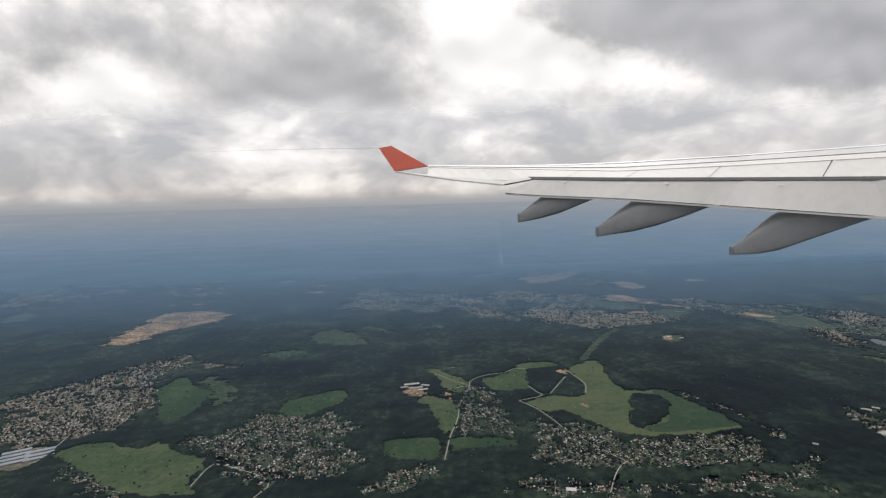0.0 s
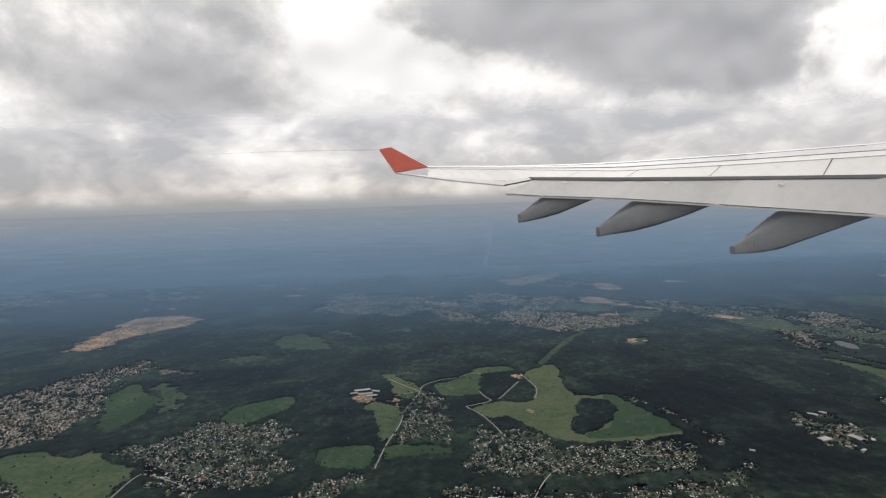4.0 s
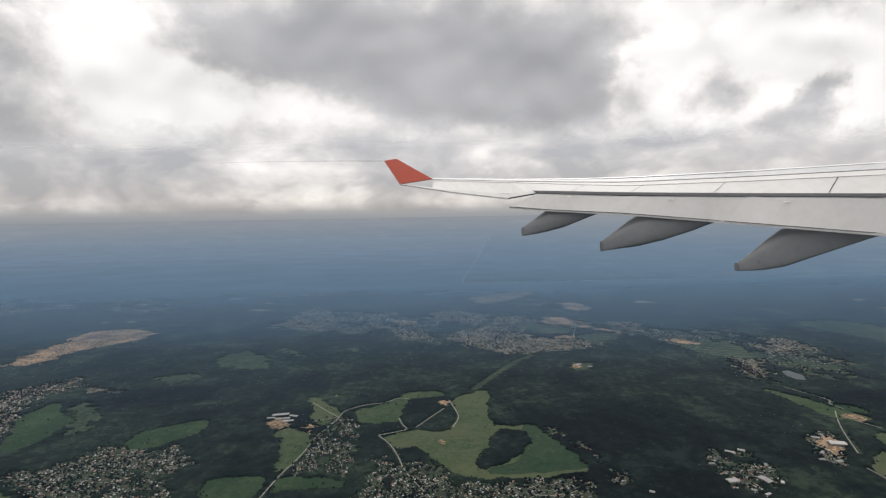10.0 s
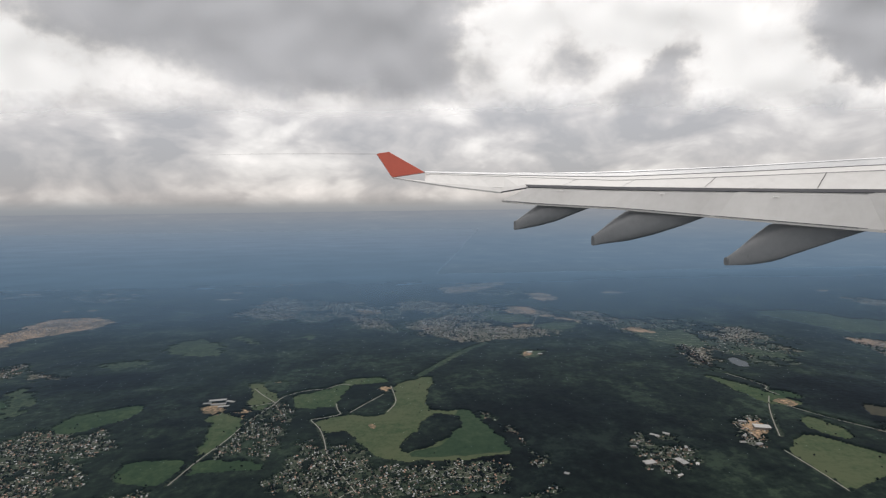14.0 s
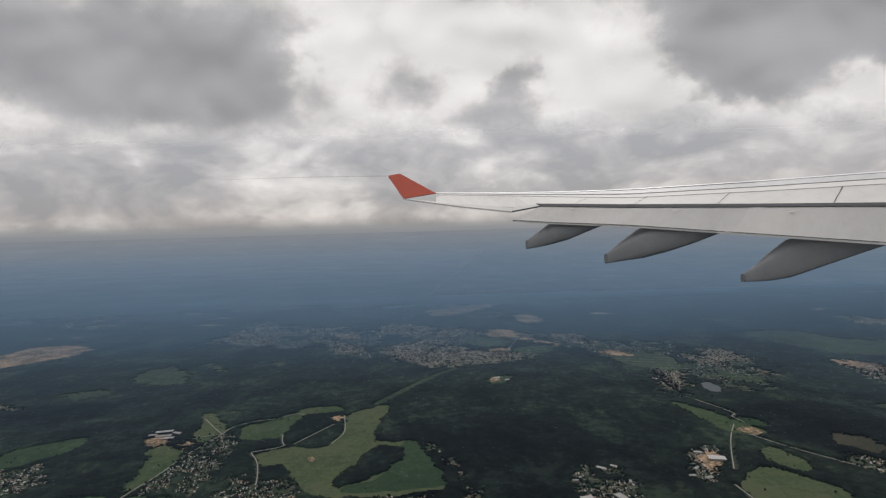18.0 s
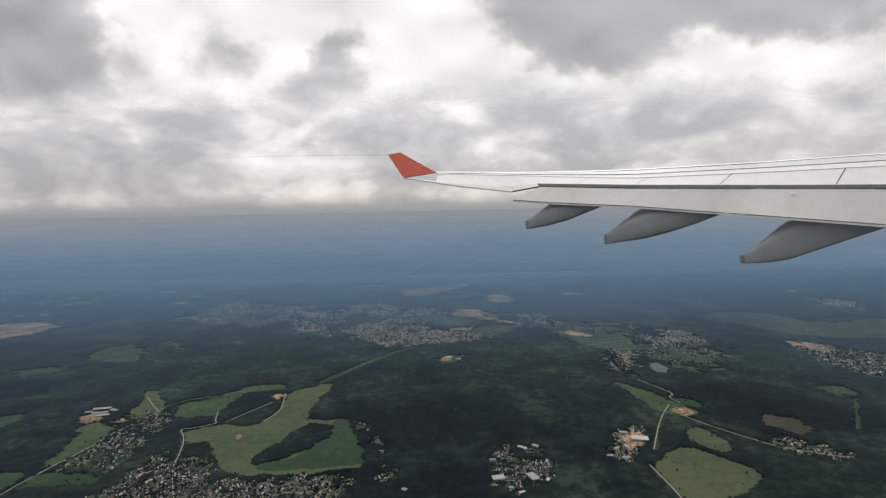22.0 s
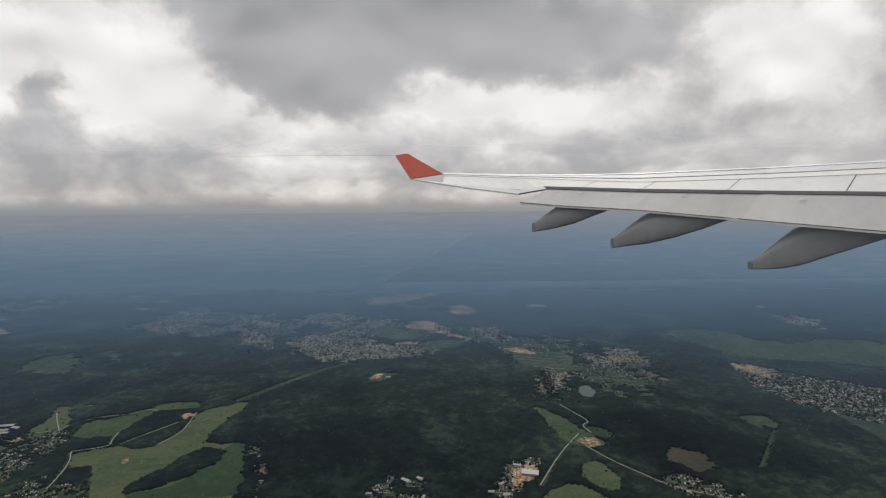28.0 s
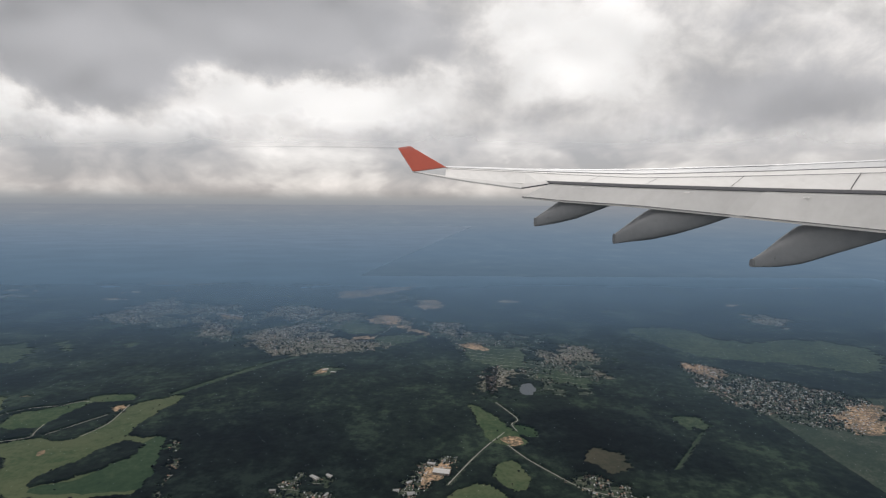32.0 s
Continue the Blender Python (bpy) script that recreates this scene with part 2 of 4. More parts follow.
TONES_MIDDLE = [
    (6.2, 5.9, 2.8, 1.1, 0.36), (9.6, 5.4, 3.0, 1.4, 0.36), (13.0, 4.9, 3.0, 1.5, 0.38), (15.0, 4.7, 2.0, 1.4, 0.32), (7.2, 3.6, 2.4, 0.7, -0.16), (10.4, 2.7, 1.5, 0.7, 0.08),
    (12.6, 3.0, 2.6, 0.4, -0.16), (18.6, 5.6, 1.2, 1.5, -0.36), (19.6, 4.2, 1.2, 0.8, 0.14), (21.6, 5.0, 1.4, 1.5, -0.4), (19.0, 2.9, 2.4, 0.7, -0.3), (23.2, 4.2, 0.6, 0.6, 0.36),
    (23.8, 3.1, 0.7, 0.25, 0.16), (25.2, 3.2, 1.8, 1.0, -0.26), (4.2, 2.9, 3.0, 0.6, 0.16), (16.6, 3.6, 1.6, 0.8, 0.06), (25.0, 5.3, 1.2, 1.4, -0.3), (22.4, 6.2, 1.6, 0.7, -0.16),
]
TONES_EAST = [
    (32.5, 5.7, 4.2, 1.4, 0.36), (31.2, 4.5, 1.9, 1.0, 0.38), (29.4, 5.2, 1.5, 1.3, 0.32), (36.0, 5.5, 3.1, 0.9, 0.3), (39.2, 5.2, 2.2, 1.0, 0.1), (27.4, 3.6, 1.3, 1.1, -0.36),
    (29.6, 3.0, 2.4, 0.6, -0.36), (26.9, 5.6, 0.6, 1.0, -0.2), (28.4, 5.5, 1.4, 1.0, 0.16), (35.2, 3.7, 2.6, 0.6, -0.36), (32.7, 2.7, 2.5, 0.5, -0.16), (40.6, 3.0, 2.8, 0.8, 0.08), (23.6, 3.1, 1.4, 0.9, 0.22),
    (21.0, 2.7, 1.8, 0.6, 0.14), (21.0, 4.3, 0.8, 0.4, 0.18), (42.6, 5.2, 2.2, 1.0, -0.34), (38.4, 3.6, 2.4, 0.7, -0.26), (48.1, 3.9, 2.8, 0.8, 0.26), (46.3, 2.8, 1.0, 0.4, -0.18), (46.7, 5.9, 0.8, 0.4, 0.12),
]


def cloud_front(rise):
    """Distance of the cloud front where it stands at this slope over the land."""
    return np.maximum(8.5, 18.0 - 5.0 * rise)


def cloud_material():
    m = bpy.data.materials.new("cloud_vapour")
    m.use_nodes = True
    t = m.node_tree
    t.nodes.clear()
    pos = t.nodes.new("ShaderNodeNewGeometry").outputs["Position"]
    s = t.nodes.new("ShaderNodeSeparateXYZ")
    t.links.new(pos, s.inputs[0])
    # height index: grows with how steeply the layer stands over the land
    rise = math_node(t, "DIVIDE", math_node(t, "SUBTRACT", s.outputs[2], 16.0), s.outputs[1])
    level = math_node(t, "MULTIPLY", rise, 17.0)
    run = t.nodes.new("ShaderNodeCombineXYZ")
    t.links.new(s.outputs[0], run.inputs[0])
    t.links.new(level, run.inputs[1])
    flat = t.nodes.new("ShaderNodeVectorMath")
    flat.operation = "MULTIPLY"
    flat.inputs[1].default_value = (1.0, 1.25, 1.0)
    t.links.new(run.outputs[0], flat.inputs[0])
    run2 = flat.outputs[0]
    curl = node(t, "ShaderNodeTexNoise", Scale=0.42, Detail=7.0, Roughness=0.58)
    t.links.new(run2, curl.inputs["Vector"])
    shift = t.nodes.new("ShaderNodeVectorMath")
    shift.operation = "SUBTRACT"
    shift.inputs[1].default_value = (0.5, 0.5, 0.5)
    t.links.new(curl.outputs["Color"], shift.inputs[0])
    bent = t.nodes.new("ShaderNodeVectorMath")
    bent.operation = "MULTIPLY_ADD"
    bent.inputs[1].default_value = (3.4, 2.4, 0.0)
    t.links.new(shift.outputs[0], bent.inputs[0])
    t.links.new(run.outputs[0], bent.inputs[2])
    tones, dark_tones = 0.0, 0.0
    for x, v, rx, rv, amount in TONES_WEST + TONES_MIDDLE + TONES_EAST:
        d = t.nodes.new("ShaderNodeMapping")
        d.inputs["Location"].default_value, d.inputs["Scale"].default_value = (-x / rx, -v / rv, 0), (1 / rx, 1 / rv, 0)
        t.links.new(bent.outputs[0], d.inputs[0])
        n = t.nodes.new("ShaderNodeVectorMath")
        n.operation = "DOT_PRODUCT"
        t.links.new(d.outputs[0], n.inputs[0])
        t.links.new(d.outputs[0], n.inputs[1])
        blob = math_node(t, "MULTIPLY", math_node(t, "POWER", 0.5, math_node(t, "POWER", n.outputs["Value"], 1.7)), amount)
        tones = math_node(t, "ADD", blob, tones)
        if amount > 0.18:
            dark_tones = math_node(t, "ADD", blob, dark_tones)
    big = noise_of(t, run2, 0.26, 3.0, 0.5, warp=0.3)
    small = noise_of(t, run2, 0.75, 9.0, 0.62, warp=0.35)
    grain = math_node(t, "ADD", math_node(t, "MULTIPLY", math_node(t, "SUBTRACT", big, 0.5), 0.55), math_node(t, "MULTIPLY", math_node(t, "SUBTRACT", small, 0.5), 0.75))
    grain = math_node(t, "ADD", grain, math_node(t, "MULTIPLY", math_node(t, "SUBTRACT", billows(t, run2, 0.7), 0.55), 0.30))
    # the grain fades inside the painted dark banks
    calm = math_node(t, "SUBTRACT", 1.0, math_node(t, "MULTIPLY", dark_tones, 1.9), True)
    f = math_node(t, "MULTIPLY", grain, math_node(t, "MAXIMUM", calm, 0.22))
    f = math_node(t, "ADD", math_node(t, "ADD", f, CLOUD_BASE), math_node(t, "MULTIPLY", tones, 1.45))
    # cloud light and shade as colour stops, bright to dark
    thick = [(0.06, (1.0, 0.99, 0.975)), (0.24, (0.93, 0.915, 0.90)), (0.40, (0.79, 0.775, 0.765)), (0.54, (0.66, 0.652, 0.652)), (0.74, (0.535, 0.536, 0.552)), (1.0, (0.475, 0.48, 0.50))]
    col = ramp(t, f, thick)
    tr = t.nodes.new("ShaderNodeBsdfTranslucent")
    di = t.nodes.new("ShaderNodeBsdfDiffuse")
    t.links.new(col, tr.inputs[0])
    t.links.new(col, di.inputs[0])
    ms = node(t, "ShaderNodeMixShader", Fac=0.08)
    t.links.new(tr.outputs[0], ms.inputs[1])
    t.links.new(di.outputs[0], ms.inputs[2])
    # the layer frays out towards its far, low edge
    edge = math_node(t, "MULTIPLY", math_node(t, "SUBTRACT", 3.4, level), 0.9)
    edge = math_node(t, "ADD", edge, math_node(t, "MULTIPLY", math_node(t, "SUBTRACT", noise_of(t, run2, 0.5, 4.0, 0.5), 0.5), 2.2))
    edge = math_node(t, "MAXIMUM", edge, math_node(t, "MULTIPLY", math_node(t, "SUBTRACT", 3.25, level), 1.35), True)
    fray = t.nodes.new("ShaderNodeMixShader")
    t.links.new(edge, fray.inputs[0])
    t.links.new(ms.outputs[0], fray.inputs[1])
    t.links.new(t.nodes.new("ShaderNodeBsdfTransparent").outputs[0], fray.inputs[2])
    t.links.new(fray.outputs[0], t.nodes.new("ShaderNodeOutputMaterial").inputs[0])
    return m


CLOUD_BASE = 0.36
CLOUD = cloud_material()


def haze_backdrop():
    m = bpy.data.materials.new("haze_glow")
    m.use_nodes = True
    t = m.node_tree
    t.nodes.clear()
    pos = t.nodes.new("ShaderNodeNewGeometry").outputs["Position"]
    s = t.nodes.new("ShaderNodeSeparateXYZ")
    t.links.new(pos, s.inputs[0])
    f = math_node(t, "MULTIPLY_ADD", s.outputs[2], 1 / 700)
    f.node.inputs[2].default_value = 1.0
    # haze bands and their brightness are put into the emission colour
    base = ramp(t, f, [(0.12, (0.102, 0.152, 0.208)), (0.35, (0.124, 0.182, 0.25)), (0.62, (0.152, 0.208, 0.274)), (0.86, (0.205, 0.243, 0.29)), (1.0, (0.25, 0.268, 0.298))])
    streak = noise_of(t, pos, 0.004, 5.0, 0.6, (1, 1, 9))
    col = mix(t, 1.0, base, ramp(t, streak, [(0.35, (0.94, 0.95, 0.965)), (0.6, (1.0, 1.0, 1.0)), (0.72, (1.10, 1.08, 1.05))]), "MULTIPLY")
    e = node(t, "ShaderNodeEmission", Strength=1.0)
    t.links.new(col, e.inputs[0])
    t.links.new(e.outputs[0], t.nodes.new("ShaderNodeOutputMaterial").inputs[0])
    return m


HAZE = haze_backdrop()


def haze_sheet_material():
    """Blue sheet imitating air haze; opacity grows with distance from the flight path."""
    m = bpy.data.materials.new("haze_sheet")
    m.use_nodes = True
    t = m.node_tree
    t.nodes.clear()
    pos = t.nodes.new("ShaderNodeNewGeometry").outputs["Position"]
    s = t.nodes.new("ShaderNodeSeparateXYZ")
    t.links.new(pos, s.inputs[0])
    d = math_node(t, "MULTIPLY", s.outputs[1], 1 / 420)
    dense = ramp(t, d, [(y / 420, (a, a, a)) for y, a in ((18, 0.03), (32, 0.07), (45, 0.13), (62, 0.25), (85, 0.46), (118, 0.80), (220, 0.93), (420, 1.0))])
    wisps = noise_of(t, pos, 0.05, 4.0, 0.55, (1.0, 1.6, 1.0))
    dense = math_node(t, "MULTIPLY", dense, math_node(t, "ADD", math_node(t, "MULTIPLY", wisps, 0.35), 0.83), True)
    # sheet opacity is lowered near the flight's middle, so the woods show darker
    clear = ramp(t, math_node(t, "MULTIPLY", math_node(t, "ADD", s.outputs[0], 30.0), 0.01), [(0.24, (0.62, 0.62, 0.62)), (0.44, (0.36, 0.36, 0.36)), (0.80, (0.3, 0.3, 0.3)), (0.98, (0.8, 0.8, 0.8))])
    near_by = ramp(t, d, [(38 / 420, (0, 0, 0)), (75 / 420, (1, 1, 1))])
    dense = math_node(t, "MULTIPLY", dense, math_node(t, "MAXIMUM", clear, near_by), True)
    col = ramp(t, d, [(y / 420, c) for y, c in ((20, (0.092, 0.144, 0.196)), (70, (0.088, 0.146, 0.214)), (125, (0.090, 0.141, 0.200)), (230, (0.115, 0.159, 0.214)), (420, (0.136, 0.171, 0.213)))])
    di = t.nodes.new("ShaderNodeBsdfDiffuse")
    t.links.new(col, di.inputs[0])
    ms = t.nodes.new("ShaderNodeMixShader")
    t.links.new(dense, ms.inputs[0])
    t.links.new(t.nodes.new("ShaderNodeBsdfTransparent").outputs[0], ms.inputs[1])
    t.links.new(di.outputs[0], ms.inputs[2])
    t.links.new(ms.outputs[0], t.nodes.new("ShaderNodeOutputMaterial").inputs[0])
    return m


HAZE_SHEET = haze_sheet_material()


# ---------------------------------------------------------------- mesh helpers
def mesh_of(name, verts, faces, mats, index=None, smooth=False):
    me = bpy.data.meshes.new(name)
    me.from_pydata([tuple(map(float, v)) for v in verts], [], faces)
    for m in mats:
        me.materials.append(m)
    if index is not None:
        me.polygons.foreach_set("material_index", index)
    if smooth:
        me.polygons.foreach_set("use_smooth", [True] * len(me.polygons))
    me.update()
    return me


def part(name, bm, mat, parent, label="", smooth=False):
    me = bpy.data.meshes.new(name)
    bm.to_mesh(me)
    bm.free()
    me.materials.append(mat)
    if smooth:
        me.polygons.foreach_set("use_smooth", [True] * len(me.polygons))
    ob = new(name, me)
    ob.parent = parent
    return tagged(ob, label) if label else ob


def organic(poly, rough=0.08, rounds=2, seed=0):
    """The outline with its corners rounded and its edges made uneven."""
    p = np.array(poly, float)
    for _ in range(rounds):
        q = np.roll(p, -1, 0)
        p = np.stack([0.78 * p + 0.22 * q, 0.22 * p + 0.78 * q], 1).reshape(-1, 2)
    out = []
    size = np.ptp(p, 0).max()
    for a, b in zip(p, np.roll(p, -1, 0)):
        n = max(1, int(np.linalg.norm(b - a) / 0.35))
        for i in range(n):
            c = a + (b - a) * i / n
            v = noise.noise_vector(Vector((c[0] * 1.3, c[1] * 1.3, seed))) * rough * min(1, size / 6) * 2.0
            out.append((c[0] + v.x, c[1] + v.y))
    return np.array(out)


def inside(poly, x, y):
    hit = np.zeros(x.shape, bool)
    q = np.roll(poly, -1, 0)
    for (x1, y1), (x2, y2) in zip(poly, q):
        if y1 == y2:
            continue
        hit ^= ((y1 > y) != (y2 > y)) & (x < (x2 - x1) * (y - y1) / (y2 - y1) + x1)
    return hit


def frayed(poly, x, y, wide, seed, finest=9.0):
    """Inside the outline, with a ragged rim of the given width."""
    lo, hi = poly.min(0), poly.max(0)
    near = np.where(((x > lo[0]) & (x < hi[0]) & (y > lo[1]) & (y < hi[1])).ravel())[0]
    hit = np.zeros(x.size, bool)
    if len(near):
        a, b = x.ravel()[near], y.ravel()[near]
        ok = inside(poly, a, b)
        near, a, b = near[ok], a[ok], b[ok]
        gap = np.full(len(a), 1e9)
        for px, py in poly:
            gap = np.minimum(gap, np.hypot(a - px, b - py))
        k = 1.6 / wide
        ragged = 0.6 * value_noise(a * min(k, finest), b * min(k, finest), seed) + 0.4 * value_noise(a * min(3 * k, finest), b * min(3 * k, finest), seed + 1)
        hit[near] = gap / wide > ragged
    return hit.reshape(x.shape)


def sheet(name, poly, z, mat, depth=0.05):
    bm = bmesh.new()
    vs = [bm.verts.new((x, y, z)) for x, y in poly]
    f = bm.faces.new(vs)
    f.normal_update()
    if f.normal.z < 0:
        f.normal_flip()
    bmesh.ops.triangulate(bm, faces=bm.faces[:])
    me = bpy.data.meshes.new(name)
    bm.to_mesh(me)
    bm.free()
    me.materials.append(mat)
    return new(name, me)


def value_noise(x, y, seed):
    rng = np.random.default_rng(seed)
    g = rng.random((256, 256))
    xi, yi = np.floor(x).astype(int), np.floor(y).astype(int)
    fx, fy = x - xi, y - yi
    fx, fy = fx * fx * (3 - 2 * fx), fy * fy * (3 - 2 * fy)
    a, b, c, d = g[xi % 256, yi % 256], g[(xi + 1) % 256, yi % 256], g[xi % 256, (yi + 1) % 256], g[(xi + 1) % 256, (yi + 1) % 256]
    return (a * (1 - fx) + b * fx) * (1 - fy) + (c * (1 - fx) + d * fx) * fy


def gradient_noise(x, y, seed):
    rng = np.random.default_rng(seed)
    g = rng.uniform(0, 2 * math.pi, (256, 256))
    xi, yi = np.floor(x).astype(int), np.floor(y).astype(int)
    fx, fy = x - xi, y - yi
    sx, sy = fx**3 * (fx * (fx * 6 - 15) + 10), fy**3 * (fy * (fy * 6 - 15) + 10)

    def corner(i, j):
        a = g[(xi + i) % 256, (yi + j) % 256]
        return np.cos(a) * (fx - i) + np.sin(a) * (fy - j)

    return (corner(0, 0) * (1 - sx) + corner(1, 0) * sx) * (1 - sy) + (corner(0, 1) * (1 - sx) + corner(1, 1) * sx) * sy


# ---------------------------------------------------------------- plan of the land
FIELDS = [
    [(12.9, 45.5), (13.6, 46.1), (15.4, 47.7), (16.2, 47.6), (16.4, 45.9), (15.8, 43.8), (15.5, 40.1), (16.9, 39), (19, 39.5), (19.7, 37.6), (21.3, 33.1), (20.5, 31.7), (17.2, 31.4), (15.2, 31.4), (13.4, 31.5), (12.8, 31.8), (11.2, 34.2), (10.7, 34.7), (9.7, 36.1), (8.4, 35.8), (7.3, 38), (9, 38.8), (9.7, 39.1), (11.4, 38.4), (12.4, 39.1), (13.2, 41), (12.9, 43.4)],
    [(4.3, 43.3), (7.1, 44.8), (8, 46.1), (8.7, 47.5), (12, 47.5), (12.4, 46.2), (11.3, 45.8), (8.9, 45.7), (8.4, 41.8), (8.5, 40.8), (6.9, 40.4), (5.3, 40.4), (4.7, 41.7)],
    [(-0.6, 46.3), (0.2, 46.9), (0.7, 46.8), (3.1, 43.1), (3.2, 41.9), (1.8, 41.6), (0.9, 41.4), (1.1, 43.5)],
    [(1.2, 41.4), (3.2, 41.9), (2.8, 40.6), (2.1, 40.1)],
    [(-1.5, 39.2), (-0.1, 40.2), (2.2, 38.3), (1.9, 35.2), (1.3, 33), (0.7, 33), (-0.1, 36.6), (-0.2, 37.6)],
    [(1.3, 32.5), (2.3, 32.4), (5.4, 32), (5.7, 30.7), (4.3, 31), (2.6, 30.8), (1.2, 30.4), (1.2, 31.2)],
    [(-3.4, 32.5), (0.7, 32.6), (0.4, 30.3), (0.1, 29.4), (-2.4, 29.8), (-3.1, 30.7)],
    [(-11.9, 37.4), (-11.9, 39.8), (-9.7, 41.2), (-7.4, 42.4), (-6.8, 39.9), (-8.8, 37.3), (-10.4, 36.9)],
    [(-24.3, 43.9), (-23.4, 47.6), (-20.6, 43.8), (-18.9, 43.1), (-18.7, 40.2), (-18.8, 37.2), (-20.9, 37.4), (-22.1, 40.5)],
    [(-25.1, 32.4), (-23.1, 34.3), (-19.7, 32.6), (-18.5, 33.6), (-15.4, 31.2), (-14.1, 30.8), (-14.3, 28.2), (-13, 26.6), (-17.4, 27.2), (-21.4, 30)],
    [(38.8, 31.4), (40.1, 32.7), (42.1, 33.7), (43.3, 32.3), (44.6, 30.5), (43.7, 28.9), (41.4, 27.6), (38.9, 26.7), (38.8, 28.7)],
    [(43.2, 36.1), (44.2, 36.5), (45.2, 34), (44, 32.4), (43.1, 33.3), (42.5, 34.6)],
    [(41.3, 46.2), (42.8, 44.9), (44.2, 42), (45.4, 39.5), (45.5, 38.6), (44.1, 38.3), (42.7, 38.9), (42.1, 41.9)],
    [(44.8, 42), (46.3, 41.5), (46.6, 40), (45.8, 39.5), (44.8, 40.4)],
]
GLADES = [
    [(-19, 53.3), (-15.4, 55.7), (-12.3, 53.2), (-15.6, 52.1)],
    [(-15.3, 61.9), (-11.8, 64.4), (-6.8, 58.3), (-7.7, 55.5), (-13, 56.6)],
    [(-21.6, 47.7), (-16.9, 44.2), (-16.3, 40), (-17.5, 39.2)],
    [(-0.7, 64.2), (1.2, 65), (2.7, 63.2), (1.6, 61.6)],
    [(-9, 63.8), (-8, 65.3), (-3.9, 61.6), (-4.3, 59.9)],
    [(23.5, 76.1), (27.5, 78.7), (27.6, 75.2), (31.9, 73.6), (30.2, 68.7), (26.2, 69)],
    [(30.7, 68.7), (35, 69.9), (37.4, 67.7), (33.7, 64.1), (30, 65.7)],
    [(25.8, 55.3), (27.4, 55.9), (29.3, 55.1), (28, 52.7), (25.5, 52.5)],
    [(63.6, 73.8), (72.8, 74.7), (75.5, 65.4), (86.4, 68.9), (92.1, 62.8), (84, 53.6), (77.2, 57.6), (69.3, 58.8), (65.3, 66.2)],
    [(49.6, 55.2), (51.7, 55.6), (51.7, 53.4), (53.8, 52.7), (53.7, 50.2), (52.6, 49.7), (51.3, 51.9), (49.8, 53.6)],
    [(41.3, 65.5), (49.9, 62.6), (47.3, 54.2), (41.8, 57.6)],
    [(48.9, 54.3), (51.6, 53.5), (54.5, 51.9), (53.6, 50.3), (51, 51.3), (48.8, 52.6)],
    [(-76, 122.1), (-66.9, 130.6), (-58.3, 124.5), (-67.1, 115.9)],
    [(-66.6, 78.7), (-65.2, 83.6), (-59.9, 77.7), (-61.5, 72.4)],
    [(-57.4, 143.2), (-43.9, 151.6), (-31.8, 142.7), (-46, 133)],
    [(57.5, 43.5), (60.6, 44.2), (60.2, 41.5), (57.7, 41)],
]
WOODS = [
    [(13.7, 34), (15, 35.8), (15.6, 38), (16.9, 38.9), (18.1, 38.4), (18.4, 36.6), (17.5, 35.3), (16.4, 33.7), (14.6, 32.7), (13.8, 33)],
    [(8.5, 35.4), (9.7, 36.3), (10.6, 34.9), (9.5, 34.1)],
    [(5.5, 36.7), (6.2, 37.5), (6.8, 35.5), (6.8, 32.7), (6.2, 32.9)],
    [(7.5, 31.5), (8.1, 31.6), (8.8, 30.8), (8.6, 30), (8, 30.3)],
    [(32.1, 72.3), (34.4, 71.7), (34.1, 70), (31.5, 70.5)],
]
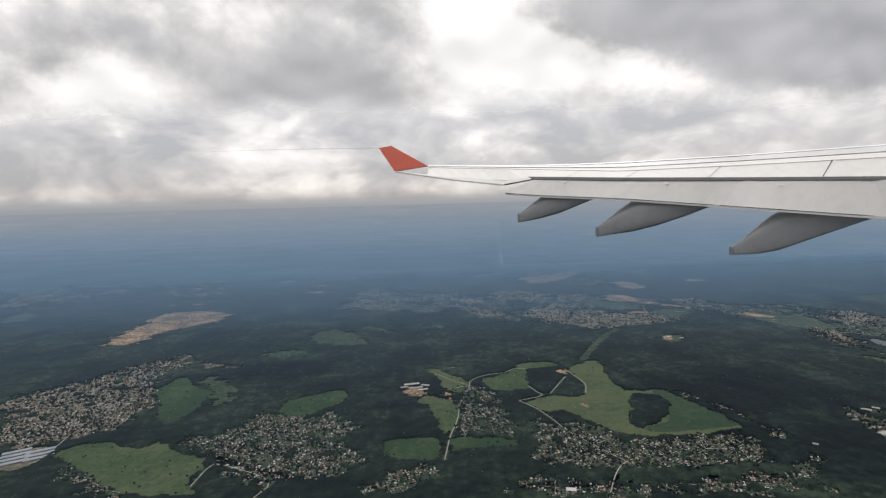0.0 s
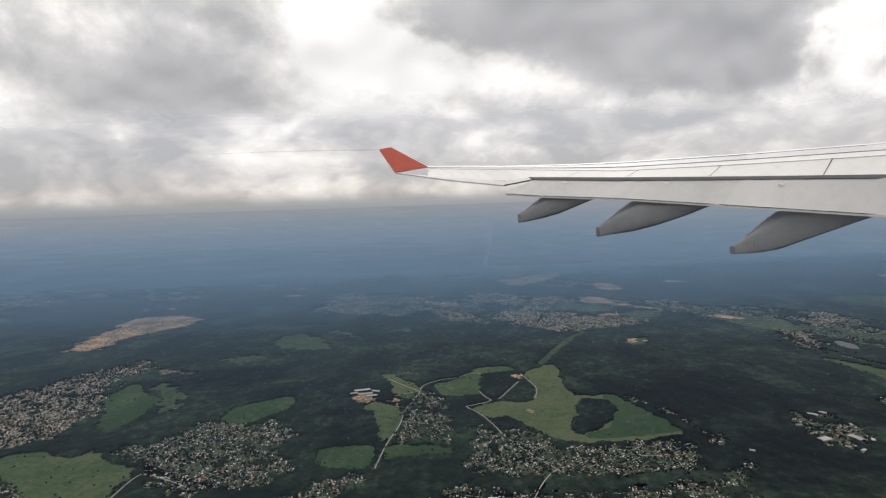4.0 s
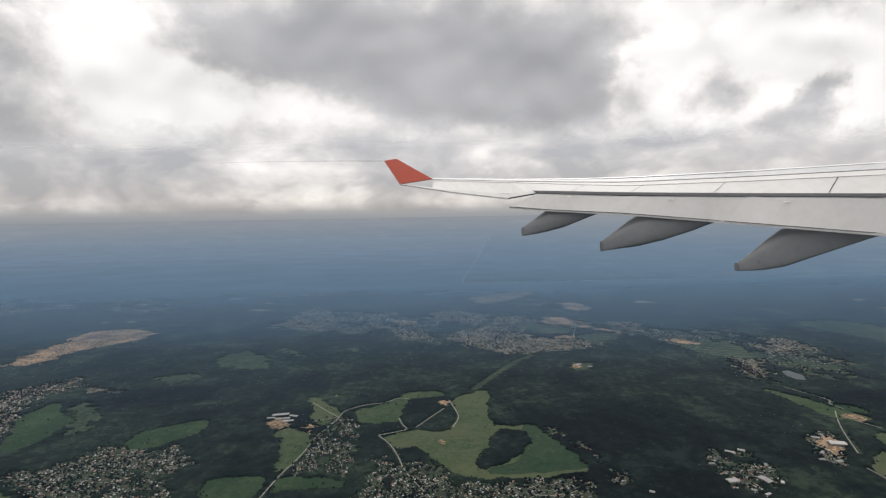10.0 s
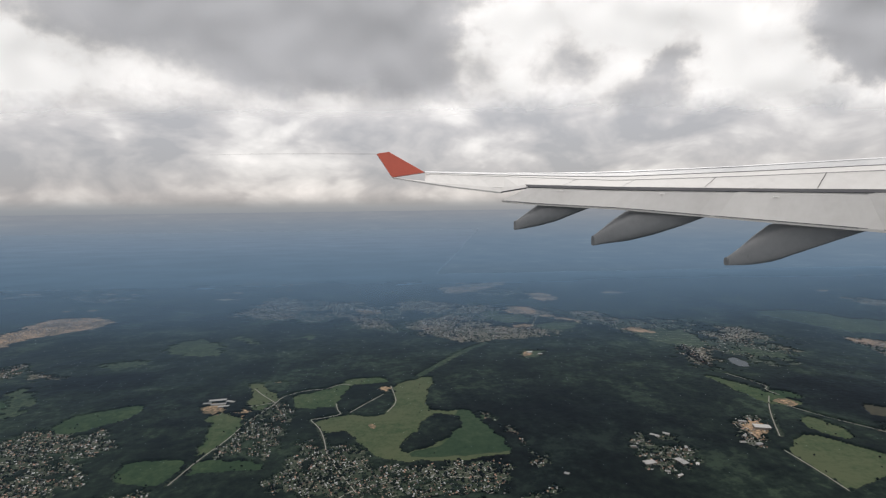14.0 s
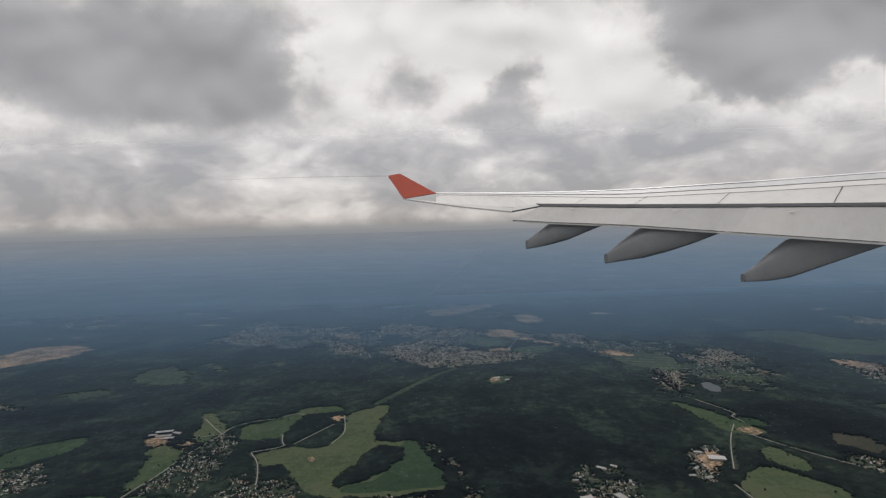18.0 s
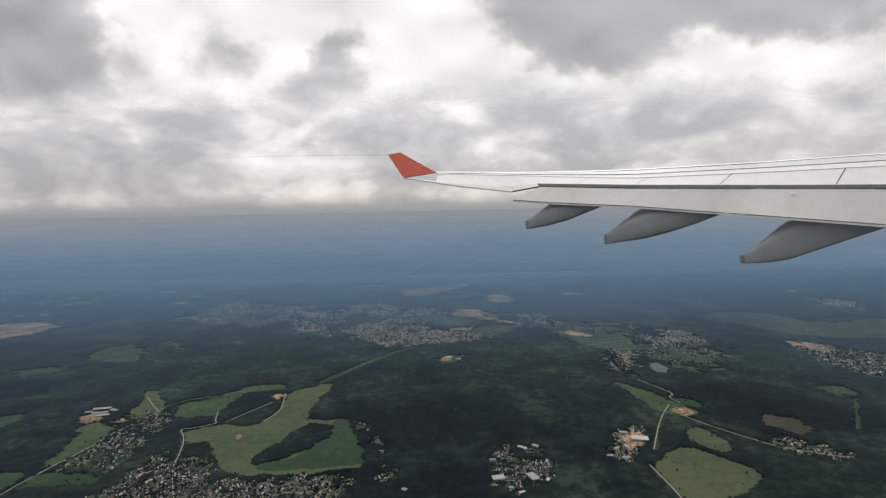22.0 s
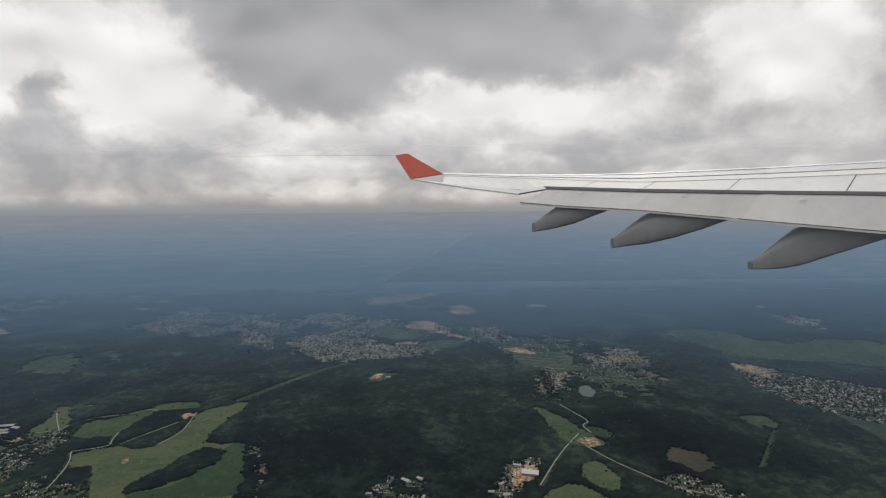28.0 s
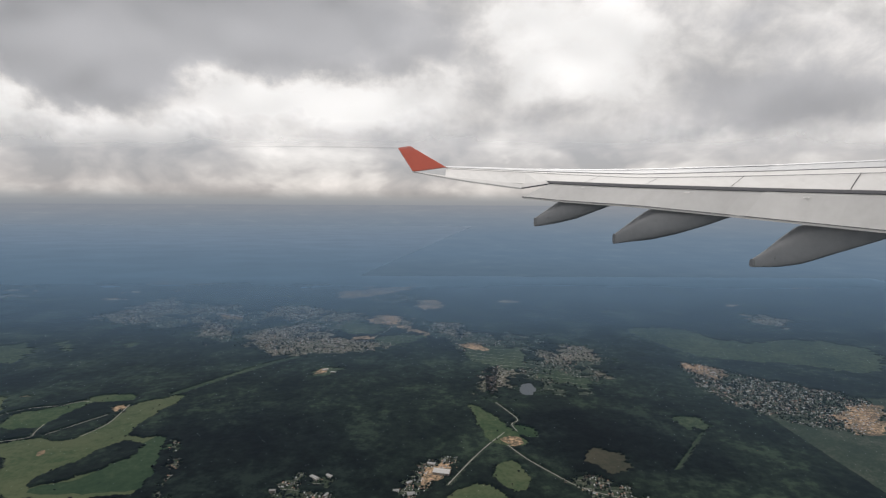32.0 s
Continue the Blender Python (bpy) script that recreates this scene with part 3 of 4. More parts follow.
SANDS = [
    [(-39.7, 60.2), (-40, 69.6), (-41.7, 77.2), (-36.7, 79.4), (-29.9, 76.8), (-29.3, 69.9), (-34.7, 66.7), (-34.8, 60.3), (-35.9, 58.7)],
    [(-2.5, 40.4), (-2.3, 42.1), (-1.3, 42.6), (-0.1, 40.7), (2.1, 39.2), (2.2, 38.5), (0.1, 40.2), (-1, 39.4)],
    [(0.7, 40.2), (1.1, 41.2), (2, 40.1), (1.5, 39.5)],
    [(11.3, 44.7), (11.7, 45.4), (12.5, 45.1), (12.7, 43.7), (12.1, 43.4), (11.7, 43.8)],
    [(11.3, 37), (11.7, 37.2), (12.1, 36.6), (11.8, 36.3)],
    [(1.6, 46.8), (2.1, 47.2), (3.3, 47), (2.3, 46.4), (1.9, 46.1)],
    [(27.9, 80.3), (30.4, 81.6), (32.8, 79.3), (32.7, 75.4), (31.3, 74.2), (27.7, 75.7)],
    [(32.9, 74.8), (35.2, 73.3), (37.1, 69.8), (37.1, 68.2), (35, 69.9), (33.1, 72.6)],
    [(26.7, 67.9), (30.2, 68.7), (30.3, 67.2), (27.7, 65.9)],
    [(4.2, 79.5), (5.2, 81.5), (8.3, 79.2), (9.6, 77.1), (6.5, 77.4)],
    [(18.4, 103.3), (22.7, 104.6), (34.8, 112.2), (35.1, 108.2), (27.3, 99.1), (21.8, 93.6), (18.7, 96.8)],
    [(34.3, 93.9), (37.8, 94.4), (39.4, 88), (38, 84.9), (34.8, 85.9)],
    [(26.3, 54.8), (27.3, 55.5), (27.1, 53.7), (26, 52.9)],
    [(40.8, 64.6), (42.6, 65.7), (44.6, 63), (44.6, 61.6), (42, 63)],
    [(43.3, 39.4), (44.7, 40.1), (45.4, 38.9), (44.5, 38.2)],
    [(38.4, 35.5), (39.5, 36.1), (40.1, 35.4), (39.2, 33.8), (38.2, 33), (37.8, 33.6)],
    [(71.8, 44.2), (76.1, 46.6), (77.5, 46), (72, 39.7), (70.2, 41)],
    [(64.9, 58.3), (67.8, 56.8), (68.5, 54), (66.6, 51.8), (65.1, 53)],
    [(-25.6, 114.1), (-20.6, 115), (-19.9, 109.5), (-24.3, 109.5)],
]
WATERS = [
    [(46.5, 50.5), (47.7, 51.4), (48.1, 49.7), (47.4, 47.9), (46.3, 48.2)],
]
TOWNS = [
    [(-37.2, 43.1), (-33.7, 45.5), (-31.5, 49.4), (-26.4, 55.8), (-23.4, 51.4), (-26.1, 47.5), (-22, 40.5), (-22.2, 36.3), (-25.4, 34.4), (-28.6, 32.7)],
    [(-18.3, 34.1), (-15.6, 34.2), (-14, 36.2), (-13, 38.2), (-9.6, 36.9), (-7.2, 38), (-5, 34.1), (-6.3, 32.5), (-3.7, 29.9), (-6.7, 27.7), (-10.4, 27.2), (-14.1, 30.7)],
    [(3.3, 41.8), (3.6, 42.8), (4.7, 41.7), (5.6, 39.5), (5.6, 37.1), (6.3, 32.7), (5.7, 33.3), (5, 32.3), (1.4, 32.8), (2.2, 37.3), (2.1, 39.2)],
    [(6.7, 35.1), (7.7, 35.1), (8.8, 33.3), (10.7, 34.4), (12.7, 31.7), (13.4, 31.2), (15.9, 31.3), (19.4, 31.3), (21, 31.6), (21.1, 29.1), (20.1, 27.4), (14.4, 27.1), (6.2, 28.4), (5.9, 29.2), (7, 30.3), (6.9, 32.1), (7.4, 32.7)],
    [(2.7, 25.3), (5.7, 27.8), (9.1, 26.2), (15.1, 26.1), (20.4, 26.7), (23.9, 29.3), (21.5, 25.3), (20.8, 24)],
    [(-5.3, 26.9), (-0.2, 29.4), (0.7, 28.3), (-1.5, 25.6)],
    [(12.2, 68.5), (16.1, 73.9), (18.9, 76.4), (23.7, 71.6), (25.9, 67.5), (29.3, 65.8), (33.4, 63.4), (32.7, 62.4), (27.4, 61.3), (22, 58.7), (18, 61.3), (14.9, 64.1), (12.9, 66.3)],
    [(-15.2, 78.5), (-12.8, 82.9), (-13.2, 91.2), (-11.8, 98), (-7.8, 93.4), (-4.7, 85.6), (-2.3, 82.1), (-4.8, 74.6), (-7.6, 74), (-10.5, 75.9)],
    [(-2.5, 83.2), (0.1, 87.6), (5.2, 89.6), (6.6, 84.7), (1.7, 80.7), (-1.4, 80)],
    [(5.4, 73), (8.7, 73.6), (10.7, 70.1), (9.4, 68.7), (6.5, 67.4)],
    [(10.3, 86.7), (14.2, 90.1), (22.7, 83.4), (18.6, 78.4), (15.4, 75.8), (11, 80)],
    [(26.5, 55.2), (27.3, 55.7), (29.3, 55.1), (27.8, 52.9), (26.4, 52.7)],
    [(-22.2, 121.2), (-17.9, 125.4), (-13.1, 115.9), (-16.8, 110.3)],
    [(41.8, 51.2), (43.7, 56.3), (45.9, 57.9), (48.6, 57.1), (47.8, 53.7), (45.4, 49.5), (43.6, 48.3), (41.8, 48.9)],
    [(41.1, 63.8), (43.5, 65.9), (45.4, 62), (44.4, 58.7), (41.9, 58.3)],
    [(50, 61.5), (56.2, 66.3), (58.4, 61.5), (56.7, 59.5), (53.2, 60.5), (50.6, 59.4)],
    [(38.3, 75.7), (41.3, 77.5), (43.5, 73.1), (41.6, 66.1), (39.6, 68)],
    [(64.7, 57.3), (67.8, 57.8), (70.3, 53.3), (75.2, 50), (78, 46.6), (72.1, 39.9), (68.2, 41.8), (63.7, 45.5), (63.9, 54.2)],
    [(46.9, 34.5), (49.4, 34.7), (52, 32.1), (50.8, 31), (48.2, 31.7), (46.7, 33.5)],
    [(37, 34.1), (38.7, 36.8), (40.6, 36.9), (40.4, 35), (38.9, 33.3), (37.6, 31.5), (36.4, 32)],
    [(28.6, 32.3), (29.3, 33), (30.5, 34.5), (32.2, 34.8), (33, 33.1), (32.5, 30), (31.3, 28.8), (29.9, 28.9), (28.6, 29.7)],
    [(19.5, 38.9), (20.2, 38.8), (21.3, 36.3), (22.7, 33.6), (23.5, 31), (23.2, 30), (22.1, 30.1), (21.9, 32.7), (21.3, 34.9)],
    [(-81.2, 96.3), (-87.7, 113), (-70.6, 104.8), (-68.4, 93.1), (-70.6, 83.4)],
    [(-46.1, 91.8), (-45.8, 98.5), (-37.9, 97.8), (-37.8, 93.4), (-41.7, 90.5)],
    [(-26.3, 109), (-22.7, 119.3), (-7.8, 118.2), (-8.5, 109), (-19.3, 107.7)],
    [(-23.2, 29.8), (-22.8, 31.1), (-19.1, 29.2), (-17.1, 26.7), (-19.1, 26.8)],
    [(-24.8, 51.5), (-20.3, 52), (-18.1, 49), (-22.3, 48.6)],
    [(-39.7, 60.2), (-40, 69.6), (-41.7, 77.2), (-36.7, 79.4), (-29.9, 76.8), (-29.3, 69.9), (-34.7, 66.7), (-34.8, 60.3), (-35.9, 58.7)],
    [(27.7, 80.5), (32.9, 81.5), (35.3, 76.7), (32.5, 74), (28.9, 75.1)],
    [(-1.8, 80), (4.7, 78.9), (12.2, 68.9), (9.6, 66.8), (4, 73.1)],
    [(37.8, 76.9), (42.3, 76.5), (40.1, 70.4), (37.9, 72.2)],
    [(22.7, 83.4), (28.2, 80.7), (23.5, 76.1), (19, 77.4)],
    [(51, 62.2), (55.8, 64.7), (58.4, 59.4), (56.1, 56.4), (52.8, 57.9), (49.9, 57.6)],
    [(54.9, 55.4), (56.8, 54.1), (56.2, 52), (54.5, 52.1)],
    [(86.9, 85.5), (94, 79.9), (87.4, 72.7), (84, 77.5)],
]
SUBURBS = [
    [(-16.3, 77.9), (-13.8, 93.1), (-3.1, 91.5), (8.2, 83.2), (21.2, 86.2), (28.4, 81.8), (39.9, 76.6), (43.3, 71.5), (51.9, 69.3), (58.2, 60.8), (57.3, 53.7), (53.6, 48.4), (46.2, 48.8), (43.4, 45.4), (41.7, 49.5), (43.9, 57.3), (40.1, 61.5), (37.6, 67.7), (31.2, 61.2), (25.5, 58.8), (19.7, 59.4), (14.8, 62.4), (4.6, 67.5), (-10.2, 74.6)],
    [(-99.8, 122.6), (-83.8, 128.3), (-66.1, 129.2), (-37.8, 100.3), (-37.6, 89.5), (-61.8, 99.9), (-64.9, 86.9), (-65.2, 80.4)],
    [(16.6, 101), (28.3, 111.2), (39.6, 88.9), (35.8, 82), (27.9, 91.4), (17.7, 93.6)],
]
ROADS = [
    [(0.7, 29.5), (0.9, 30.8), (1.2, 32.8), (1.9, 35.2), (2.2, 38.3), (3, 40.6), (3.3, 41.8), (3.4, 43), (4.2, 43.9), (5.3, 44.6), (6.9, 44.8), (7.8, 46), (8.9, 45.7)],
    [(9.7, 39.4), (10.6, 40.9), (12, 43.2)],
    [(8.3, 41.3), (8.7, 39.8), (9.2, 39.1), (7.3, 38.3), (6.8, 38.3), (7.9, 36.8), (8.7, 34.6), (9.2, 32.6), (10.5, 30.2), (11.7, 28.1)],
    [(12.5, 45.2), (13.1, 42.3), (13.2, 41), (12.6, 39.3)],
    [(0.4, 45.3), (1.8, 43.5), (3.3, 41.8)],
    [(1.2, 41.1), (3.2, 41.9)],
    [(19, 29.5), (17.9, 29.3), (17, 29.5)],
    [(-13.9, 27.7), (-13.8, 30.1), (-13.2, 30.2), (-9.1, 28), (-9.9, 26.2)],
    [(-30.7, 35.3), (-28.2, 38.5), (-26.5, 43.7), (-24.6, 46.7)],
    [(-25.3, 31.3), (-25.5, 34), (-26.4, 37.3)],
    [(9.2, 24.8), (10.5, 27.3), (11.6, 28.5), (14.1, 29.3)],
    [(29.6, 66.2), (32.5, 74.4)],
    [(43.9, 46.3), (44.8, 44.3), (45.5, 42.6), (44.6, 42.1), (45, 40.7)],
    [(44, 38.5), (45.1, 36.4), (46.6, 34.5), (47.8, 33), (49.7, 32.1), (51.2, 31.5)],
    [(38.6, 31.4), (38.8, 28.9), (38.8, 26.7)],
    [(39.7, 33.3), (41.1, 36), (42.5, 38.4), (44, 40.5)],
]
YARDS = [
    [(-28.6, 32.7), (-27.7, 33.4), (-25.7, 33.6), (-25.1, 31.1), (-26.4, 30.1)],
]
TRACKS = [
    [(59.1, 40.8), (57.8, 39.2), (54.6, 35.3)],
]
HEATHS = [
    [(48.9, 37.3), (50, 38.3), (51.5, 37.9), (52.1, 36.6), (51.4, 34.9), (50.3, 34.7), (49.1, 35.9)],
]
LATE_MEADOWS = [
    [(17.8, 39.3), (19.6, 39.7), (21.6, 32.7), (20.5, 32.2), (16.5, 31.9), (14.7, 31.9), (14.4, 32.7), (16.7, 33.4), (17.6, 35.4)],
]
CUTS = [
    [(15, 47.8), (20, 56.2), (22.7, 59)],
]

# small clearings and fields scattered over the far land
far_rng = np.random.default_rng(21)
for _ in range(46):
    cx, cy = far_rng.uniform(-95, 118), far_rng.uniform(84, 120)
    wx, wy = far_rng.uniform(1.2, 5.5), far_rng.uniform(0.5, 1.6)
    ring = [(cx + wx * far_rng.uniform(0.6, 1.3) * math.cos(g), cy + wy * far_rng.uniform(0.5, 1.4) * math.sin(g)) for g in np.linspace(0, 5.4, 7)]
    (SANDS if far_rng.random() < 0.3 else GLADES).append(ring)
for _ in range(40):
    cy = far_rng.uniform(130, 390)
    cx = far_rng.uniform(-1.1 * cy, 0.1 * cy)
    wx, wy = far_rng.uniform(0.02, 0.06) * cy, far_rng.uniform(0.012, 0.03) * cy
    ring = [(cx + wx * far_rng.uniform(0.6, 1.3) * math.cos(g), cy + wy * far_rng.uniform(0.5, 1.4) * math.sin(g)) for g in np.linspace(0, 5.4, 7)]
    (SANDS if far_rng.random() < 0.3 else GLADES).append(ring)

# ---------------------------------------------------------------- ground
FAR = 125.0
gx = [(-420, -30), (140, -30), (140, FAR), (0.145 * FAR, FAR), (0.145 * 420, 420), (-420, 420)]
ground = sheet("ground", gx, 0.0, SCRUB)
tagged(ground, "dark green scrubby ground under the forest", "ground", kind="structure")

field_polys = [organic(p, 0.2, 1, i) for i, p in enumerate(FIELDS)]
glade_polys = [organic(p, 0.5, 1, 40 + i) for i, p in enumerate(GLADES)]
wood_polys = [organic(p, 0.22, 1, 80 + i) for i, p in enumerate(WOODS)]
heath_polys = [organic(p, 0.4, 1, 60 + i) for i, p in enumerate(HEATHS)]
sand_polys = [organic(p, 0.45, 1, 120 + i) for i, p in enumerate(SANDS)]
water_polys = [organic(p, 0.05, 2, 160 + i) for i, p in enumerate(WATERS)]
yard_polys = [organic(p, 0.1, 1, 190 + i) for i, p in enumerate(YARDS)]
town_polys = [organic(p, 0.55 if np.array(p)[:, 1].mean() < 50 else 1.1, 1, 200 + i) for i, p in enumerate(TOWNS)]
town_polys += [organic(p, 1.5, 1, 260 + i) for i, p in enumerate(SUBURBS)]
LOOSE = len(TOWNS)

for p in field_polys:
    tagged(sheet("field", p, 0.012, FIELD), "bright green mown meadow between dark woods", "field", "meadows", "structure")
for p in [organic(q, 0.1, 1, 30) for q in LATE_MEADOWS]:
    tagged(sheet("field", p, 0.0165, MEADOW_DARK), "darker green unmown meadow beside the village", "field", "meadows", "structure")
for k, p in enumerate(glade_polys):
    tagged(sheet("field", p, 0.006 + 0.0002 * k, GLADE), "pale green clearing far off in the forest", "field", "clearings", "structure")
for p in heath_polys:
    tagged(sheet("heath", p, 0.009, HEATH), "brownish dry clearing in the forest", "clearing", "", "structure")
for k, p in enumerate(sand_polys):
    tagged(sheet("sand_ground", p, 0.014 + 0.0002 * k, SAND), "bare tan sand of a building site", "bare ground", "building sites", "structure")
for k, p in enumerate(town_polys[:LOOSE]):
    far_town = p[:, 1].mean() > 49
    tagged(sheet("town_ground", p, 0.003 + 0.00005 * k, TOWN if far_town or k == 0 else GARDEN), "pale garden plots and yards of a far town" if far_town else "dark green gardens between village houses", "town ground", "town grounds", "structure")
for p in yard_polys:
    tagged(sheet("yard", p, 0.014, TOWN), "grey paved yard round the greenhouses", "yard", "", "structure")
for p in water_polys:
    tagged(sheet("water", p, 0.02, WATER), "small grey pond beside the town", "pond", "", "structure")


def ribbon(name, line, width, z, mat):
    p = np.array(line, float)
    for _ in range(2):
        q = np.stack([0.75 * p[:-1] + 0.25 * p[1:], 0.25 * p[:-1] + 0.75 * p[1:]], 1).reshape(-1, 2)
        p = np.vstack([p[:1], q, p[-1:]])
    d = np.gradient(p, axis=0)
    d /= np.linalg.norm(d, axis=1)[:, None] + 1e-9
    n = np.stack([-d[:, 1], d[:, 0]], 1) * width / 2
    verts = [(*v, z) for v in np.vstack([p - n, p + n])]
    k = len(p)
    return new(name, mesh_of(name, verts, [(i, i + 1, k + i + 1, k + i) for i in range(k - 1)], [mat])), p


road_lines, cut_lines, track_lines = [], [], []
for line in ROADS:
    ob, p = ribbon("road", line, 0.065, 0.022, ROAD)
    tagged(ob, "pale narrow country road between the fields", "road", "country roads", "structure")
    road_lines.append(p)


for line in TRACKS:
    ob, p = ribbon("forest_track", line, 0.1, 0.012, GLADE)
    tagged(ob, "faint straight track through the forest", "track", "", "structure")
    track_lines.append(p)
for line in CUTS:
    ob, p = ribbon("forest_ride", line, 0.7, 0.01, GLADE)
    tagged(ob, "straight grassy cut through the forest", "clearing", "", "structure")
    cut_lines.append(p)


# ---------------------------------------------------------------- forest canopy
def open_land(x, y, built=True, finest=9.0):
    hit = np.zeros(x.shape, bool)
    for p in field_polys + water_polys + yard_polys:
        hit |= inside(p, x, y)
    for k, p in enumerate(glade_polys + heath_polys + (sand_polys if built else [])):
        hit |= frayed(p, x, y, 0.011 * p[:, 1].mean(), 300 + k, finest)
    for p in wood_polys:
        hit &= ~inside(p, x, y)
    return hit


def canopy(x0, x1, y0, y1, step, seed, lean=None, tall=1.0, soft=False):
    xs, ys = np.arange(x0, x1, step), np.arange(y0, y1, step)
    x, y = np.meshgrid(xs, ys)
    jitter = np.random.default_rng(seed).uniform(-0.35, 0.35, (2, *x.shape)) * step
    x, y = x + jitter[0], y + jitter[1]
    fine = 0.42 / step
    bare = open_land(x, y, True, fine)
    town = np.zeros(x.shape, bool)
    for k, p in enumerate(town_polys):
        part_of = frayed(p, x, y, 0.5 if p[:, 1].mean() < 50 else 1.3, 400 + k, fine)
        if k >= LOOSE:
            part_of &= 0.7 * value_noise(x * 0.28, y * 0.2, 500) + 0.3 * value_noise(x * 0.8, y * 0.7, 501) > 0.46
        town |= part_of
    town &= value_noise(x * min(1.1, fine), y * min(1.1, fine), seed + 2) + 0.3 * value_noise(x * min(3, fine), y * min(3, fine), seed + 5) < np.where(y < 50, 0.96, 1.0)
    for p, gap in [(q, 0.16) for q in road_lines] + [(q, 0.38) for q in cut_lines] + [(q, 0.13) for q in track_lines]:
        a, b = p[:-1], p[1:]
        for (ax, ay), (bx, by) in zip(a, b):
            if max(ax, bx) < x0 or min(ax, bx) > x1 or max(ay, by) < y0 or min(ay, by) > y1:
                continue
            box = (x > min(ax, bx) - 0.4) & (x < max(ax, bx) + 0.4) & (y > min(ay, by) - 0.4) & (y < max(ay, by) + 0.4)
            if box.any():
                dx, dy = bx - ax, by - ay
                k = np.clip(((x[box] - ax) * dx + (y[box] - ay) * dy) / (dx * dx + dy * dy + 1e-9), 0, 1)
                bare[box] |= np.hypot(x[box] - ax - k * dx, y[box] - ay - k * dy) < gap
    bare |= town
    z = 0.07 + 0.04 * value_noise(x * 0.5, y * 0.5, seed + 3) + 0.016 * np.random.default_rng(seed + 4).random(x.shape)
    z *= tall
    z[bare] = -0.02
    ny, nx = x.shape
    idx = np.arange(ny * nx).reshape(ny, nx)
    quads = np.stack([idx[:-1, :-1], idx[:-1, 1:], idx[1:, 1:], idx[1:, :-1]], -1).reshape(-1, 4)
    mixed = bare.ravel()[quads]
    # the woods end upright on the side away from the flight path
    p = np.stack([x, y, z], -1).reshape(-1, 3)[quads]
    n = np.cross(p[:, 2] - p[:, 0], p[:, 3] - p[:, 1])
    n /= np.linalg.norm(n, axis=1)[:, None]
    away = mixed.any(1) & (n @ np.array((0.0, -0.9, 0.43)) < 0.34)
    quads = quads[~mixed.all(1) & ~away]
    if lean:
        quads = quads[(x < lean * y).ravel()[quads].all(1)]
    used, inv = np.unique(quads, return_inverse=True)
    verts = np.stack([x, y, z], -1).reshape(-1, 3)[used]
    me = mesh_of("forest", verts, inv.reshape(-1, 4).tolist(), [FOREST], smooth=soft)
    return tagged(new("forest", me), "dense dark green forest canopy around the fields", "forest", "woods", "stuff")


canopy(-45, 66, 22, 48, 0.14, 11, soft=True)
canopy(-70, 92, 47.9, 62, 0.22, 71, tall=0.7, soft=True)
canopy(-110, 130, 61.9, 124.9, 0.4, 31, tall=0.35, soft=True)
canopy(-420, 66, 122.5, 420, 2.0, 51, 0.14, 0.35, True)


# ---------------------------------------------------------------- houses
def house_shape(w, d, h, r):
    v = [(-w, -d, 0), (w, -d, 0), (w, d, 0), (-w, d, 0), (-w, -d, h), (w, -d, h), (w, d, h), (-w, d, h), (-w * 1.08, 0, h + r), (w * 1.08, 0, h + r),
         (-w * 1.1, -d * 1.15, h - r * 0.12), (w * 1.1, -d * 1.15, h - r * 0.12), (w * 1.1, d * 1.15, h - r * 0.12), (-w * 1.1, d * 1.15, h - r * 0.12)]
    walls = [(0, 1, 5, 4), (1, 2, 6, 5), (2, 3, 7, 6), (3, 0, 4, 7), (4, 7, 8), (5, 9, 6)]
    roof = [(10, 11, 9, 8), (12, 13, 8, 9)]
    return v, walls, roof


rng = np.random.default_rng(5)
spots = []
